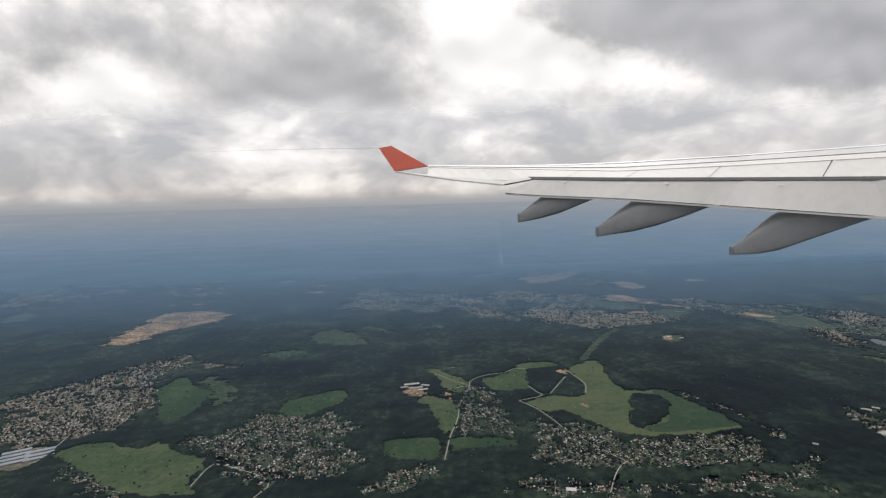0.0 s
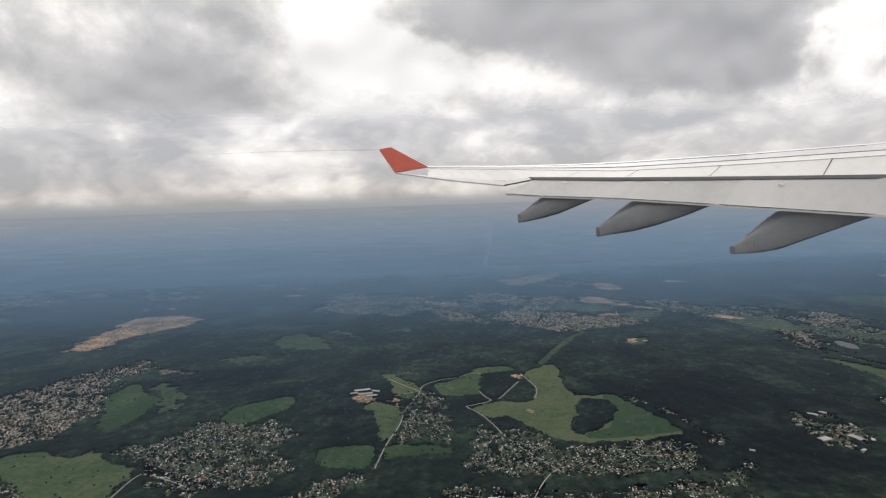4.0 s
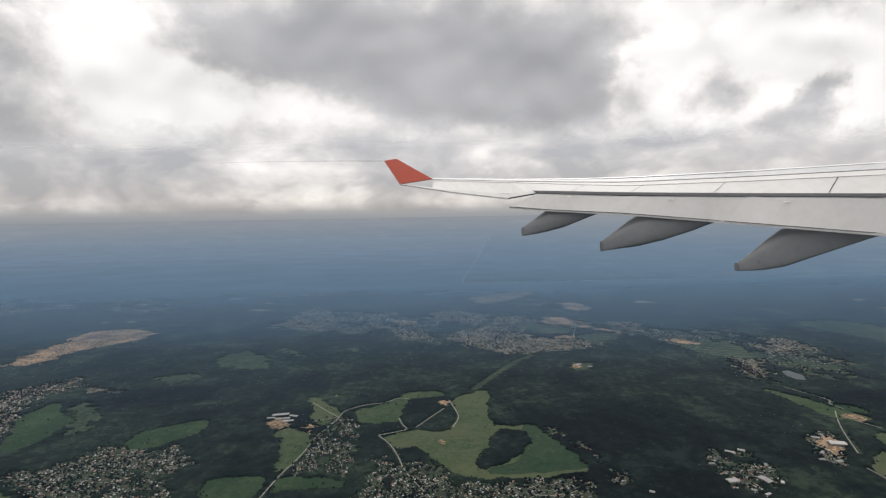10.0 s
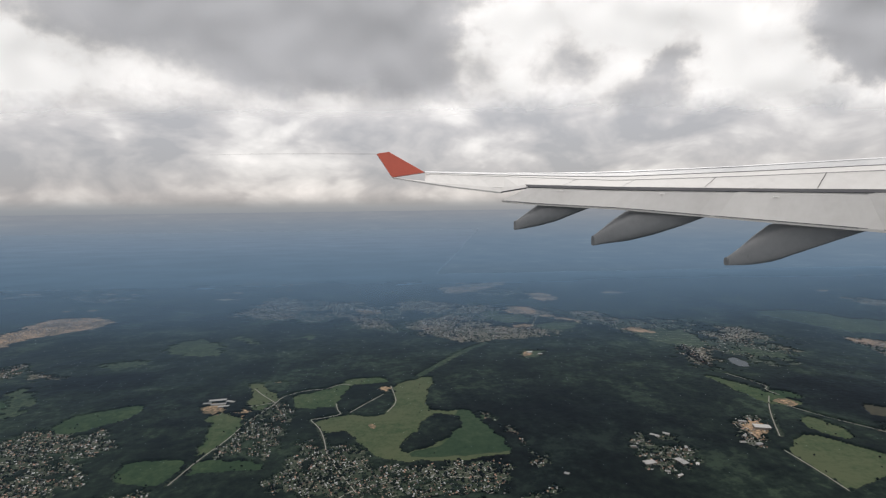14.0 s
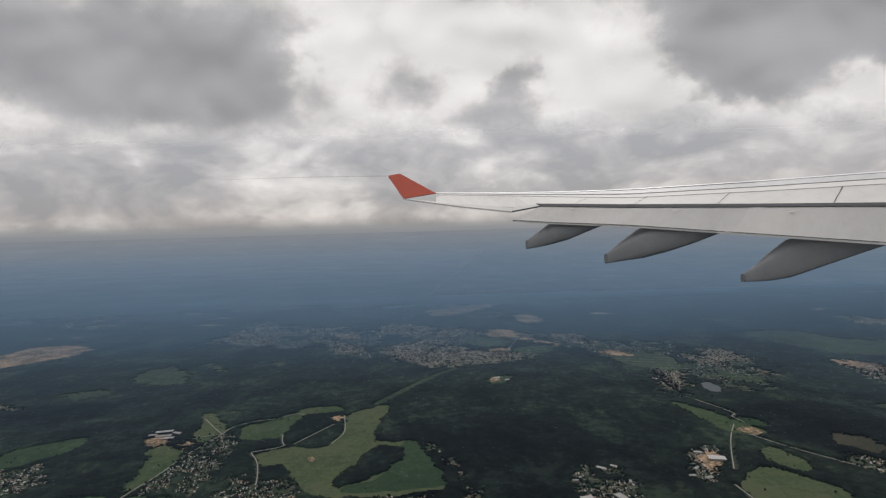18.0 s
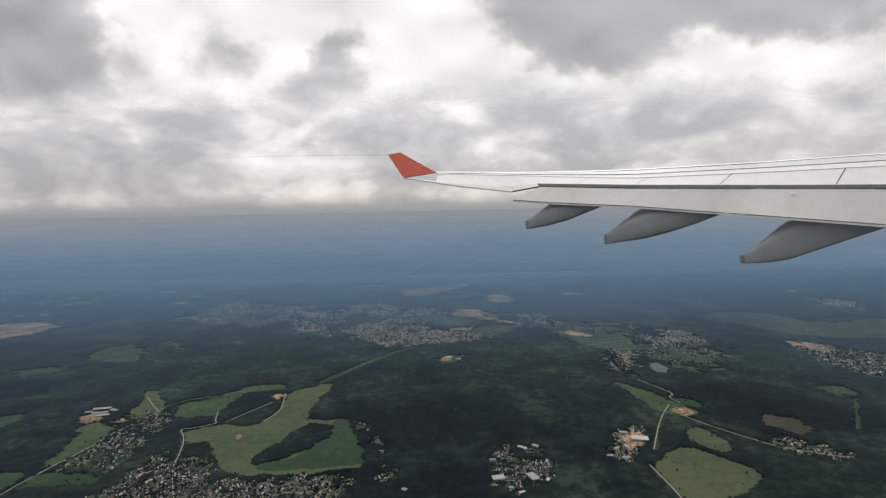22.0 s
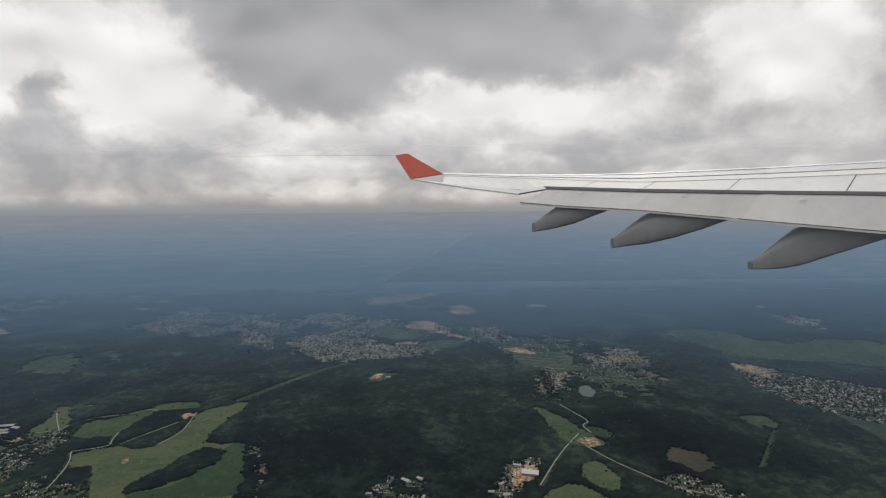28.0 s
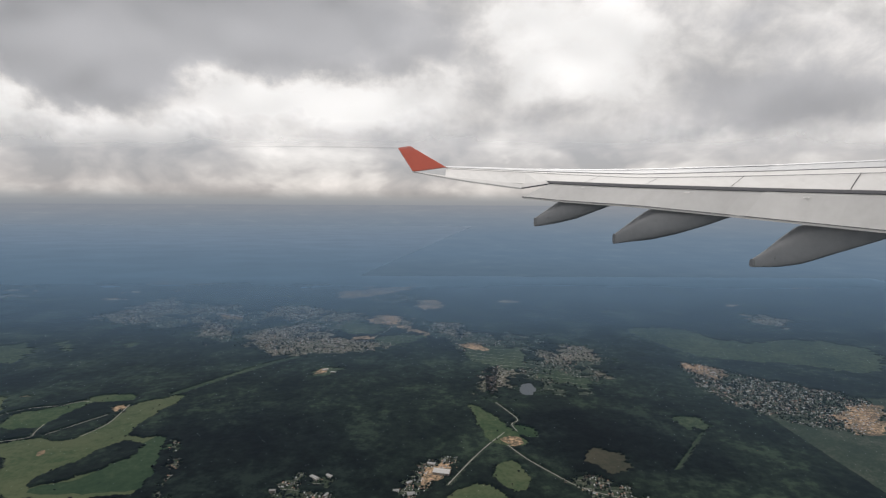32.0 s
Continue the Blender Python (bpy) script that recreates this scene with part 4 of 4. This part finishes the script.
for k, p in enumerate(town_polys):
    lo, hi = p.min(0), p.max(0)
    far = p[:, 1].mean() > 49
    step = 0.25 if far else 0.185
    turn = rng.uniform(-0.5, 0.5)
    c, s = math.cos(turn), math.sin(turn)
    mid = (lo + hi) / 2
    r = np.linalg.norm(hi - lo) / 2
    u, v = np.meshgrid(np.arange(-r, r, step), np.arange(-r, r, step * 1.15))
    row = (np.arange(u.shape[0]) % 4 == 3)[:, None] | (np.arange(u.shape[1]) % 11 == 10)[None]
    ok = (~row & (rng.random(u.shape) < 0.8)).ravel()
    u, v = u.ravel()[ok], v.ravel()[ok]
    loose = 0.4 if far else 0.16
    u, v = u + rng.normal(0, step * loose, u.shape), v + rng.normal(0, step * loose, u.shape)
    x, y = mid[0] + c * u - s * v, mid[1] + s * u + c * v
    ok = inside(p, x, y) & ~open_land(x, y, False) & (0.6 * value_noise(x * 0.9 + 7, y * 0.9, 77) + 0.4 * value_noise(x * 0.35, y * 0.3 + 9, 78) > (0.42 if far else 0.26)) & frayed(p, x, y, 1.3 if far else 0.5, 400 + k)
    if k >= LOOSE:
        ok &= (0.7 * value_noise(x * 0.28, y * 0.2, 500) + 0.3 * value_noise(x * 0.8, y * 0.7, 501) > 0.46) & (rng.random(x.shape) < 0.6)
    big = 0.52 if far else 0.6
    spots += [(a, b, turn + rng.choice([0, math.pi / 2]) + rng.normal(0, 0.08), big * rng.uniform(0.6, 1.3), rng.integers(0, 10)) for a, b in zip(x[ok], y[ok])]

    lines = [[(mid[0] + c * a - s * q, mid[1] + s * a + c * q) for a in np.arange(-r, r, 0.3)] for q in np.arange(-r + step * 1.15 * 3, r, step * 1.15 * 4)]
    sv, sf = [], []
    for line in lines:
        on = inside(p, np.array(line)[:, 0], np.array(line)[:, 1])
        for (x1, y1), (x2, y2), g in zip(line, line[1:], on & np.roll(on, -1)):
            if g and rng.random() < 0.6:
                n = len(sv)
                wx, wy = -s * 0.02, c * 0.02
                sv += [(x1 - wx, y1 - wy, 0.012), (x2 - wx, y2 - wy, 0.012), (x2 + wx, y2 + wy, 0.012), (x1 + wx, y1 + wy, 0.012)]
                sf.append((n, n + 1, n + 2, n + 3))
    if sf:
        tagged(new("street", mesh_of("street", sv, sf, [ROAD])), "pale village streets between rows of houses", "street", "village streets", "structure")

near = sorted((i for i, q in enumerate(spots) if 6.5 < q[0] < 21.5 and 26 < q[1] < 33), key=lambda i: spots[i][1])[:280]
chosen = set(near)
verts, faces, index = [], [], []
for i, (x, y, a, k, kind) in enumerate(spots):
    if i in chosen:
        continue
    v, walls, roof = house_shape(0.075 * k * rng.uniform(0.8, 1.5), 0.055 * k, 0.06 * k, 0.045 * k)
    c, s, n = math.cos(a), math.sin(a), len(verts)
    verts += [(x + c * p - s * q, y + s * p + c * q, z) for p, q, z in v]
    faces += [tuple(n + j for j in f) for f in walls + roof]
    index += [0] * len(walls) + [1 if kind < 6 else 2] * len(roof)
tagged(new("houses", mesh_of("houses", verts, faces, [WALL, ROOF_GREY, ROOF_BROWN], index)), "hundreds of small pitched-roof houses packed in villages", "houses", "villages", "stuff")

shapes = []
for k in range(6):
    v, walls, roof = house_shape(0.075 * (0.85 + 0.12 * k), 0.055, 0.062, 0.045)
    shapes.append((mesh_of("body", v, walls, [WALL]), mesh_of("roof", v, roof, [ROOF_GREY if k % 2 else ROOF_BROWN])))
for i in near:
    x, y, a, k, kind = spots[i]
    ob = new("house")
    ob.matrix_basis = Matrix.Translation((x, y, 0)) @ Matrix.Rotation(a, 4, "Z") @ Matrix.Scale(k, 4)
    tagged(ob, "small village house with %s pitched roof" % ("a grey metal" if int(kind) % 2 else "a brown tiled"), "house", "village houses")
    for name, me in zip(("body", "roof"), shapes[int(kind) % 6]):
        new(name, me).parent = ob


# ---------------------------------------------------------------- garden trees
tx, ty, ts = [], [], []
for p in town_polys:
    lo, hi = p.min(0), p.max(0)
    n = int(np.prod(hi - lo) * (15 if p[:, 1].mean() < 50 else 3))
    x, y = rng.uniform(lo[0], hi[0], n), rng.uniform(lo[1], hi[1], n)
    ok = inside(p, x, y) & ~open_land(x, y)
    tx, ty = tx + list(x[ok]), ty + list(y[ok])
for p in field_polys:
    q = p[::2]
    k = rng.random(len(q)) < 0.5
    tx, ty = tx + list(q[k, 0] + rng.normal(0, 0.08, k.sum())), ty + list(q[k, 1] + rng.normal(0, 0.08, k.sum()))
verts, faces = [], []
for x, y in zip(tx, ty):
    big_tree = rng.random() < 0.3
    r, n, h = rng.uniform(0.035, 0.085) * (1.6 if big_tree else 1.0), len(verts), rng.uniform(0.06, 0.13) * (1.3 if big_tree else 1.0)
    for ring, (wide, z) in enumerate(((0.75, 0.25), (1.0, 0.6))):
        for k in range(5):
            g = 2 * math.pi * (k + 0.5 * ring) / 5
            w = r * wide * rng.uniform(0.75, 1.25)
            verts.append((x + w * math.cos(g), y + w * math.sin(g), h * z))
    verts += [(x, y, h * 1.1), (x, y, 0.0)]
    for k in range(5):
        l = (k + 1) % 5
        faces += [(n + k, n + l, n + 5 + k), (n + l, n + 5 + l, n + 5 + k), (n + 5 + k, n + 5 + l, n + 10), (n + l, n + k, n + 11)]
tagged(new("garden_trees", mesh_of("garden_trees", verts, faces, [FOREST])), "dark round garden trees among the houses", "trees", "garden trees", "stuff")


def block(name, x, y, w, d, h, turn, mat_wall, mat_roof, label, category="building", group=""):
    """A large building: walls with a parapet and a low-pitched roof on them."""
    ob = new(name)
    v, walls, roof = house_shape(w / 2, d / 2, h, h * 0.22)
    new("body", mesh_of("body", v, walls, [mat_wall])).parent = ob
    new("roof", mesh_of("roof", v, roof, [mat_roof])).parent = ob
    ob.matrix_basis = pose(x, y, 0.016, 0, 0, turn)
    return tagged(ob, label, category, group)


PALE = material("pale_sheet_roof", [(0.15, 0.147, 0.14), (0.31, 0.30, 0.285)], 2.0, 20.0, 0.6, per_object=0.5)
GLASS = material("greenhouse_glass", [(0.10, 0.115, 0.13), (0.19, 0.205, 0.22)], 1.0, 8.0, 0.5)

for x, y, w, d, a in [(-1.7, 42.6, 1.25, 0.32, 10), (-1.3, 41.7, 1.1, 0.28, 12), (-0.5, 42.2, 0.7, 0.28, -20), (-2.3, 41.9, 0.6, 0.26, 8), (-0.7, 41.2, 0.8, 0.26, 12)]:
    block("farm_shed", x, y, w, d, 0.1, a, WALL, PALE, "long farm shed with a pale sheet-metal roof", "shed", "farm sheds")
block("warehouse", 39.3, 34.6, 1.0, 0.5, 0.18, -12, WALL, PALE, "large depot warehouse with a white flat roof", "warehouse")
for x, y, w, d, a in [(29.3, 30.3, 0.95, 0.5, 10), (31.3, 30.3, 0.6, 0.9, 20), (31.3, 33.9, 0.8, 0.3, -35), (32.2, 34.1, 0.6, 0.25, -35), (32.5, 32, 0.5, 0.22, 70), (30.4, 28.7, 0.5, 0.2, 20), (29.9, 29.2, 0.4, 0.2, -20), (32.1, 29.9, 0.4, 0.22, 60), (29.2, 32.4, 0.5, 0.2, 0), (37.5, 32.2, 0.6, 0.34, 10), (38.6, 35.7, 0.7, 0.25, -15), (37.3, 33.4, 0.5, 0.25, 40), (36.6, 32.5, 0.5, 0.28, 0),
                      (23.9, 29.3, 0.4, 0.28, -30), (7.4, 25.6, 0.7, 0.35, -8), (27.0, 54.6, 0.8, 0.3, 20), (28.0, 53.8, 0.6, 0.25, 0)]:
    block("hall", x, y, w * 0.72, d * 0.78, 0.1, a, WALL, PALE, "low workshop hall with a pale roof in a forest clearing", "building", "workshop halls")
for k in range(6):
    block("apartment_block", 3.9 + 0.9 * k, 80.8 - 0.42 * k, 0.5, 0.3, 0.22, 15, PALE, PALE, "white apartment block in a row by the forest", "apartment block", "apartment blocks")
for k in range(7):
    x, y, w, d = -27.6 + 0.30 * (k % 4) + 1.55 * (k // 4), 32.9 - 0.5 * (k % 4), 1.45, 0.34
    block("greenhouse", x, y, w, d, 0.08, 28, GLASS, GLASS, "long glass greenhouse with a dull grey roof", "greenhouse", "greenhouses")

# ---------------------------------------------------------------- single trees on the meadows
def tree_meshes(seed):
    r = np.random.default_rng(seed)
    bm = bmesh.new()
    bmesh.ops.create_cone(bm, segments=6, radius1=0.012, radius2=0.006, depth=0.06, cap_ends=True, matrix=Matrix.Translation((0, 0, 0.03)))
    trunk = bpy.data.meshes.new("trunk")
    bm.to_mesh(trunk)
    bm.free()
    trunk.materials.append(BARK)
    bm = bmesh.new()
    for _ in range(7):
        c = Vector((r.normal(0, 0.028), r.normal(0, 0.028), r.uniform(0.05, 0.11)))
        out = bmesh.ops.create_icosphere(bm, subdivisions=1, radius=r.uniform(0.022, 0.04), matrix=Matrix.Translation(c))
        for q in out["verts"]:
            q.co += Vector(r.normal(0, 0.005, 3))
    crown = bpy.data.meshes.new("crown")
    bm.to_mesh(crown)
    bm.free()
    crown.materials.append(FOREST)
    return trunk, crown


BARK = material("bark", [(0.05, 0.04, 0.03), (0.09, 0.07, 0.05)], 3.0, 30.0)
kinds = [tree_meshes(s) for s in range(5)]
for k, p in enumerate(field_polys):
    lo, hi = p.min(0), p.max(0)
    x, y = rng.uniform(lo[0], hi[0], 40), rng.uniform(lo[1], hi[1], 40)
    ok = np.where(inside(p, x, y) & open_land(x, y))[0][: (26 if k == 9 else 5)]
    for i in ok:
        ob = new("tree")
        ob.matrix_basis = Matrix.Translation((x[i], y[i], 0.012)) @ Matrix.Rotation(rng.uniform(0, 6), 4, "Z") @ Matrix.Scale(rng.uniform(0.6, 1.2), 4)
        tagged(ob, "single dark leafy tree standing on the meadow", "tree", "meadow trees")
        for name, me in zip(("trunk", "crown"), kinds[int(rng.integers(0, 5))]):
            new(name, me).parent = ob

# ---------------------------------------------------------------- added haze sheet and cloud deck
mist = sheet("mist", [(-420, 18), (140, 18), (140, FAR - 2.25), (0.145 * FAR + 0.5, FAR - 2.25), (0.145 * 420 + 0.5, 420), (-420, 420)], 0.3, HAZE_SHEET)
tagged(mist, "thin bluish sheet imitating air haze over the forest", "mist", "", "stuff")


def deck():
    x, rise = np.meshgrid(np.arange(-48, 98, 0.2), np.arange(0.140, 1.25, 0.01))
    heap = sum(a * gradient_noise(x * k + 3 * s, rise * 17 * k, s) for s, (k, a) in enumerate(((0.25, 1.2), (0.6, 0.6), (1.3, 0.22)), 5))
    y = cloud_front(rise) + 0.3 * heap
    z = 16.0 + rise * y
    ny, nx = x.shape
    i = np.arange(ny * nx).reshape(ny, nx)
    q = np.stack([i[:-1, :-1], i[:-1, 1:], i[1:, 1:], i[1:, :-1]], -1).reshape(-1, 4)
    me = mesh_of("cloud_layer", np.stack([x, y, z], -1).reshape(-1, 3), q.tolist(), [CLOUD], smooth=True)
    return tagged(new("cloud_layer", me), "broken grey and white cloud layer overhead", "clouds", "", "stuff")


deck()

# ---------------------------------------------------------------- glowing wall of painted haze behind everything
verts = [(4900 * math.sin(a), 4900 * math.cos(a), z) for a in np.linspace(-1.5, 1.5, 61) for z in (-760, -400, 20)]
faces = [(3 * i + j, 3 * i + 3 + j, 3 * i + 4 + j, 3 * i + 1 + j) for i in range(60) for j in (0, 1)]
tagged(new("backdrop", mesh_of("backdrop", verts, faces, [HAZE])), "glowing backdrop painted as blue hazy land at the horizon", "distance", "", "structure")

# ---------------------------------------------------------------- the aeroplane's wing
LEAD = [(30, 4681, 377), (689, 4366, 332), (1128, 4129, 311), (1526, 3884, 298), (2200, 3350, 291), (2605, 2812, 282), (2725, 2391, 262)]
HINGE = [(29, 4468, 340), (657, 4168, 293), (1077, 3941, 256), (1457, 3707, 223), (2102, 3198, 213), (2490, 2684, 203), (2606, 2283, 189)]
SLOT = [(26, 4298, 271), (631, 4009, 191), (806, 3918, 210), (1402, 3566, 169), (2024, 3076, 129), (2400, 2582, 98), (2514, 2196, 76)]
REAR = [(-258, 4379, 311), (210, 4171, 222), (624, 3969, 158)]
FLAP_TOP = [(829, 3862, 189), (1388, 3531, 148), (2005, 3045, 111), (2377, 2556, 81), (2490, 2174, 61)]
FLAP_REAR = [(619, 3886, 89), (887, 3744, 60), (1362, 3460, 22), (1815, 3125, -34), (2340, 2505, -108), (2455, 2131, -136)]
WINGLET = [(-404, 4571, 535), (-290, 4523, 545), (28, 4383, 351), (-266, 4510, 320)]
PODS = [
    ([(723, 3917, -73), (812, 3871, -2), (897, 3825, 64), (1014, 3759, 66), (1123, 3696, 52), (1231, 3631, 34)],
     [(739, 3909, -140), (811, 3871, -128), (896, 3825, -109), (1013, 3759, -74), (1122, 3696, -23), (1231, 3631, 26)]),
    ([(1245, 3623, -180), (1351, 3556, -77), (1453, 3489, 11), (1591, 3392, 12), (1731, 3287, -7), (1842, 3197, -34)],
     [(1259, 3615, -251), (1352, 3556, -231), (1455, 3489, -212), (1593, 3392, -166), (1733, 3287, -104), (1843, 3197, -45)]),
    ([(1941, 3117, -304), (2035, 3024, -182), (2114, 2938, -77), (2214, 2821, -62), (2303, 2699, -78), (2374, 2581, -105)],
     [(1947, 3113, -355), (2040, 3024, -344), (2123, 2938, -312), (2221, 2821, -241), (2307, 2699, -175), (2375, 2581, -117)]),
]


def resample(line, n):
    p = np.array(line, float)
    s = np.r_[0, np.cumsum(np.linalg.norm(np.diff(p, axis=0), axis=1))]
    t = np.linspace(0, s[-1], n)
    return np.stack([np.interp(t, s, p[:, i]) for i in range(3)], 1)


def skin(rails, n=24, thick=25.0, close=True):
    """A plate of some thickness spanned over rails that run along the wing."""
    g = np.array([resample(r, n) for r in rails])
    bm = bmesh.new()
    top = [[bm.verts.new(p) for p in r] for r in g]
    bot = [[bm.verts.new((p[0], p[1], p[2] - thick)) for p in r] for r in g]
    k = len(rails)
    for i in range(k - 1):
        for j in range(n - 1):
            bm.faces.new((top[i][j], top[i][j + 1], top[i + 1][j + 1], top[i + 1][j]))
            bm.faces.new((bot[i][j], bot[i + 1][j], bot[i + 1][j + 1], bot[i][j + 1]))
    for j in range(n - 1):
        bm.faces.new((top[0][j], bot[0][j], bot[0][j + 1], top[0][j + 1]))
        bm.faces.new((top[-1][j], top[-1][j + 1], bot[-1][j + 1], bot[-1][j]))
    for i in range(k - 1):
        bm.faces.new((top[i][0], top[i + 1][0], bot[i + 1][0], bot[i][0]))
        bm.faces.new((top[i][-1], bot[i][-1], bot[i + 1][-1], top[i + 1][-1]))
    bmesh.ops.recalc_face_normals(bm, faces=bm.faces[:])
    return bm


wing = tagged(new("aeroplane_wing"), "light grey airliner wing with a red winglet and three flap fairings", "wing")
part("wing_skin", skin([LEAD, HINGE, SLOT], 30, 9), WING, wing)
part("aileron", skin([SLOT[:2] + [SLOT[1]], REAR], 12, 12), WING, wing)
part("aileron_end", skin([[SLOT[1], SLOT[2]], [REAR[2], FLAP_TOP[0]]], 4, 8), WING, wing)
notch = resample([REAR[2], FLAP_TOP[0]], 6)
part("notch_edge", skin([[(x, y, z + 3) for x, y, z in notch], [(x + 2, y - 6, z - 5) for x, y, z in notch]], 6, 3), DARK, wing, "dark slit between aileron and flap")
part("flap", skin([FLAP_TOP, FLAP_REAR], 24, 14), WING, wing, "lowered light grey trailing flap")
part("slot", skin([[(x, y - 14, z + 2) for x, y, z in SLOT[2:]], [(x, y - 8, z + 1) for x, y, z in FLAP_TOP]], 20, 3), DARK, wing, "dark gap in front of the flap")


def between(a, b, f):
    return [tuple(np.array(p) * (1 - f) + np.array(q) * f) for p, q in zip(a, b)]


def strip(rail, wide, lift=4.0):
    """A narrow raised band along a rail on the upper skin."""
    p = resample(rail, 30)
    return skin([[(x, y, z + lift) for x, y, z in p], [(x, y - wide, z + lift - wide * 0.28) for x, y, z in p]], 30, 2)


part("slat", skin([[(x, y, z + 3) for x, y, z in LEAD], [(x, y, z + 3) for x, y, z in between(LEAD, HINGE, 0.55)]], 30, 5), SLAT, wing, "duller grey leading-edge slat")
part("slat_joint", strip(between(LEAD, HINGE, 0.55), 5), SEAM, wing, "dark joint behind the leading-edge slats")
part("slat_edge", strip(LEAD, 26, 6), WING_EDGE, wing, "bare metal leading edge")
part("spoiler_joint", strip(HINGE, 4), SEAM, wing, "thin dark hinge line of the spoilers")
part("flap_edge", strip([(x, y, z + 1) for x, y, z in FLAP_REAR], 4, 1), DARK, wing, "dark trailing edge of the flap")
for u in (0.385, 0.505, 0.65, 0.82):
    a, b = resample(HINGE, 101)[int(u * 100)], resample(SLOT[2:], 101)[int((u - 0.30) / 0.70 * 100)]
    bm = bmesh.new()
    side = np.array((1.8, -1.0, 0.0))
    lift = np.array((0, 0, 5.0))
    bm.faces.new([bm.verts.new(tuple(q)) for q in (a - side + lift, a + side + lift, b + side + lift, b - side + lift)])
    bmesh.ops.solidify(bm, geom=bm.faces[:], thickness=3)
    part("spoiler_gap", bm, DARK, wing, "dark gap between two spoiler panels")
bm = bmesh.new()
front = [bm.verts.new(p) for p in WINGLET]
backs = [bm.verts.new((x + 8, y + 60, z)) for x, y, z in WINGLET]
bm.faces.new(front)
bm.faces.new(backs[::-1])
for i in range(4):
    bm.faces.new((front[i], backs[i], backs[(i + 1) % 4], front[(i + 1) % 4]))
bmesh.ops.recalc_face_normals(bm, faces=bm.faces[:])
part("winglet", bm, RED, wing, "bright orange-red upturned wing tip")
edge = [WINGLET[0], WINGLET[3]]
part("winglet_edge", skin([edge, [(x + 14, y - 6, z) for x, y, z in edge]], 4, 6), WING_EDGE, wing, "white rear edge of the winglet")
for u in (0.12, 0.40, 0.66):
    p = resample(FLAP_TOP, 101)[int(u * 100)] * 0.78 + resample(FLAP_REAR, 101)[int(u * 100)] * 0.22
    bm = bmesh.new()
    bmesh.ops.create_cube(bm, size=1.0, matrix=Matrix.Translation(p + np.array((-4, -8, 6))) @ Matrix.Rotation(radians(-38), 4, "Z") @ Matrix.Rotation(radians(58), 4, "X") @ Matrix.Diagonal((34, 9, 6, 1)))
    bmesh.ops.bevel(bm, geom=bm.edges[:], offset=3, segments=2, affect="EDGES")
    part("hinge_cover", bm, HINGE_WHITE, wing, "small white hinge cover on the flap")
for a, b in PODS:
    a, b = resample(a, 16), resample(b, 16)
    bm = bmesh.new()
    rings = []
    for i, (p, q) in enumerate(zip(a, b)):
        mid, half = (p + q) / 2, np.linalg.norm(p - q) / 2
        wide = max(14, half * min(0.85, 0.3 + 0.14 * i))
        ring = []
        for k in range(20):
            g = 2 * math.pi * k / 20
            c, s = math.cos(g), math.sin(g)
            c, s = math.copysign(abs(c) ** 0.75, c), math.copysign(abs(s) ** 0.75, s)
            ring.append(bm.verts.new((mid[0] - 0.4 * wide * c, mid[1] + wide * c * 0.9, mid[2] + half * s)))
        rings.append(ring)
    for r, t in zip(rings, rings[1:]):
        for k in range(20):
            bm.faces.new((r[k], r[(k + 1) % 20], t[(k + 1) % 20], t[k]))
    bm.faces.new(rings[0])
    bm.faces.new(rings[-1][::-1])
    bmesh.ops.recalc_face_normals(bm, faces=bm.faces[:])
    tail = [tuple(q.co) for q in rings[0]]
    tail_joint = tuple(rings[2][10].co)
    fairing = part("fairing", bm, FAIRING, wing, "grey boat-shaped flap track fairing", smooth=True)
    bm = bmesh.new()
    rims = [[bm.verts.new(Vector(p) + Vector(off)) for p in tail] for off in ((0, 0, 0), (-7, 2, 0))]
    for k in range(20):
        bm.faces.new((rims[0][k], rims[0][(k + 1) % 20], rims[1][(k + 1) % 20], rims[1][k]))
    bm.faces.new(rims[1])
    bmesh.ops.recalc_face_normals(bm, faces=bm.faces[:])
    part("tail_cap", bm, CAP, fairing, "flat grey end plate of the fairing")
    at = tail_joint
    bm = bmesh.new()
    bmesh.ops.create_cube(bm, size=1.0, matrix=Matrix.Translation(at) @ Matrix.Diagonal((3, 4, 26, 1)))
    part("panel_joint", bm, SEAM, fairing, "short dark panel joint near the tail")

# ---------------------------------------------------------------- thin vapour behind the wing tip
VAPOUR = bpy.data.materials.new("tip_vapour")
VAPOUR.use_nodes = True
vt = VAPOUR.node_tree
vt.nodes.clear()
thin = node(vt, "ShaderNodeMixShader", Fac=0.1)
vt.links.new(vt.nodes.new("ShaderNodeBsdfTransparent").outputs[0], thin.inputs[1])
vt.links.new(node(vt, "ShaderNodeBsdfDiffuse", Color=(0.16, 0.14, 0.13, 1)).outputs[0], thin.inputs[2])
vt.links.new(thin.outputs[0], vt.nodes.new("ShaderNodeOutputMaterial").inputs[0])
bm = bmesh.new()
rings = []
for k, u in enumerate(np.linspace(0, 1, 16)):
    x, y, z, r = -410 - 1500 * u, 4575 + 60 * u, 532 + 14 * math.sin(2.2 * u), 6 - 4 * u
    rings.append([bm.verts.new((x, y + r * math.cos(g), z + r * math.sin(g))) for g in np.linspace(0, 2 * math.pi, 8, endpoint=False)])
for r, t in zip(rings, rings[1:]):
    for k in range(8):
        bm.faces.new((r[k], r[(k + 1) % 8], t[(k + 1) % 8], t[k]))
part("vapour_trail", bm, VAPOUR, wing, "faint thin trail of vapour behind the wing tip")
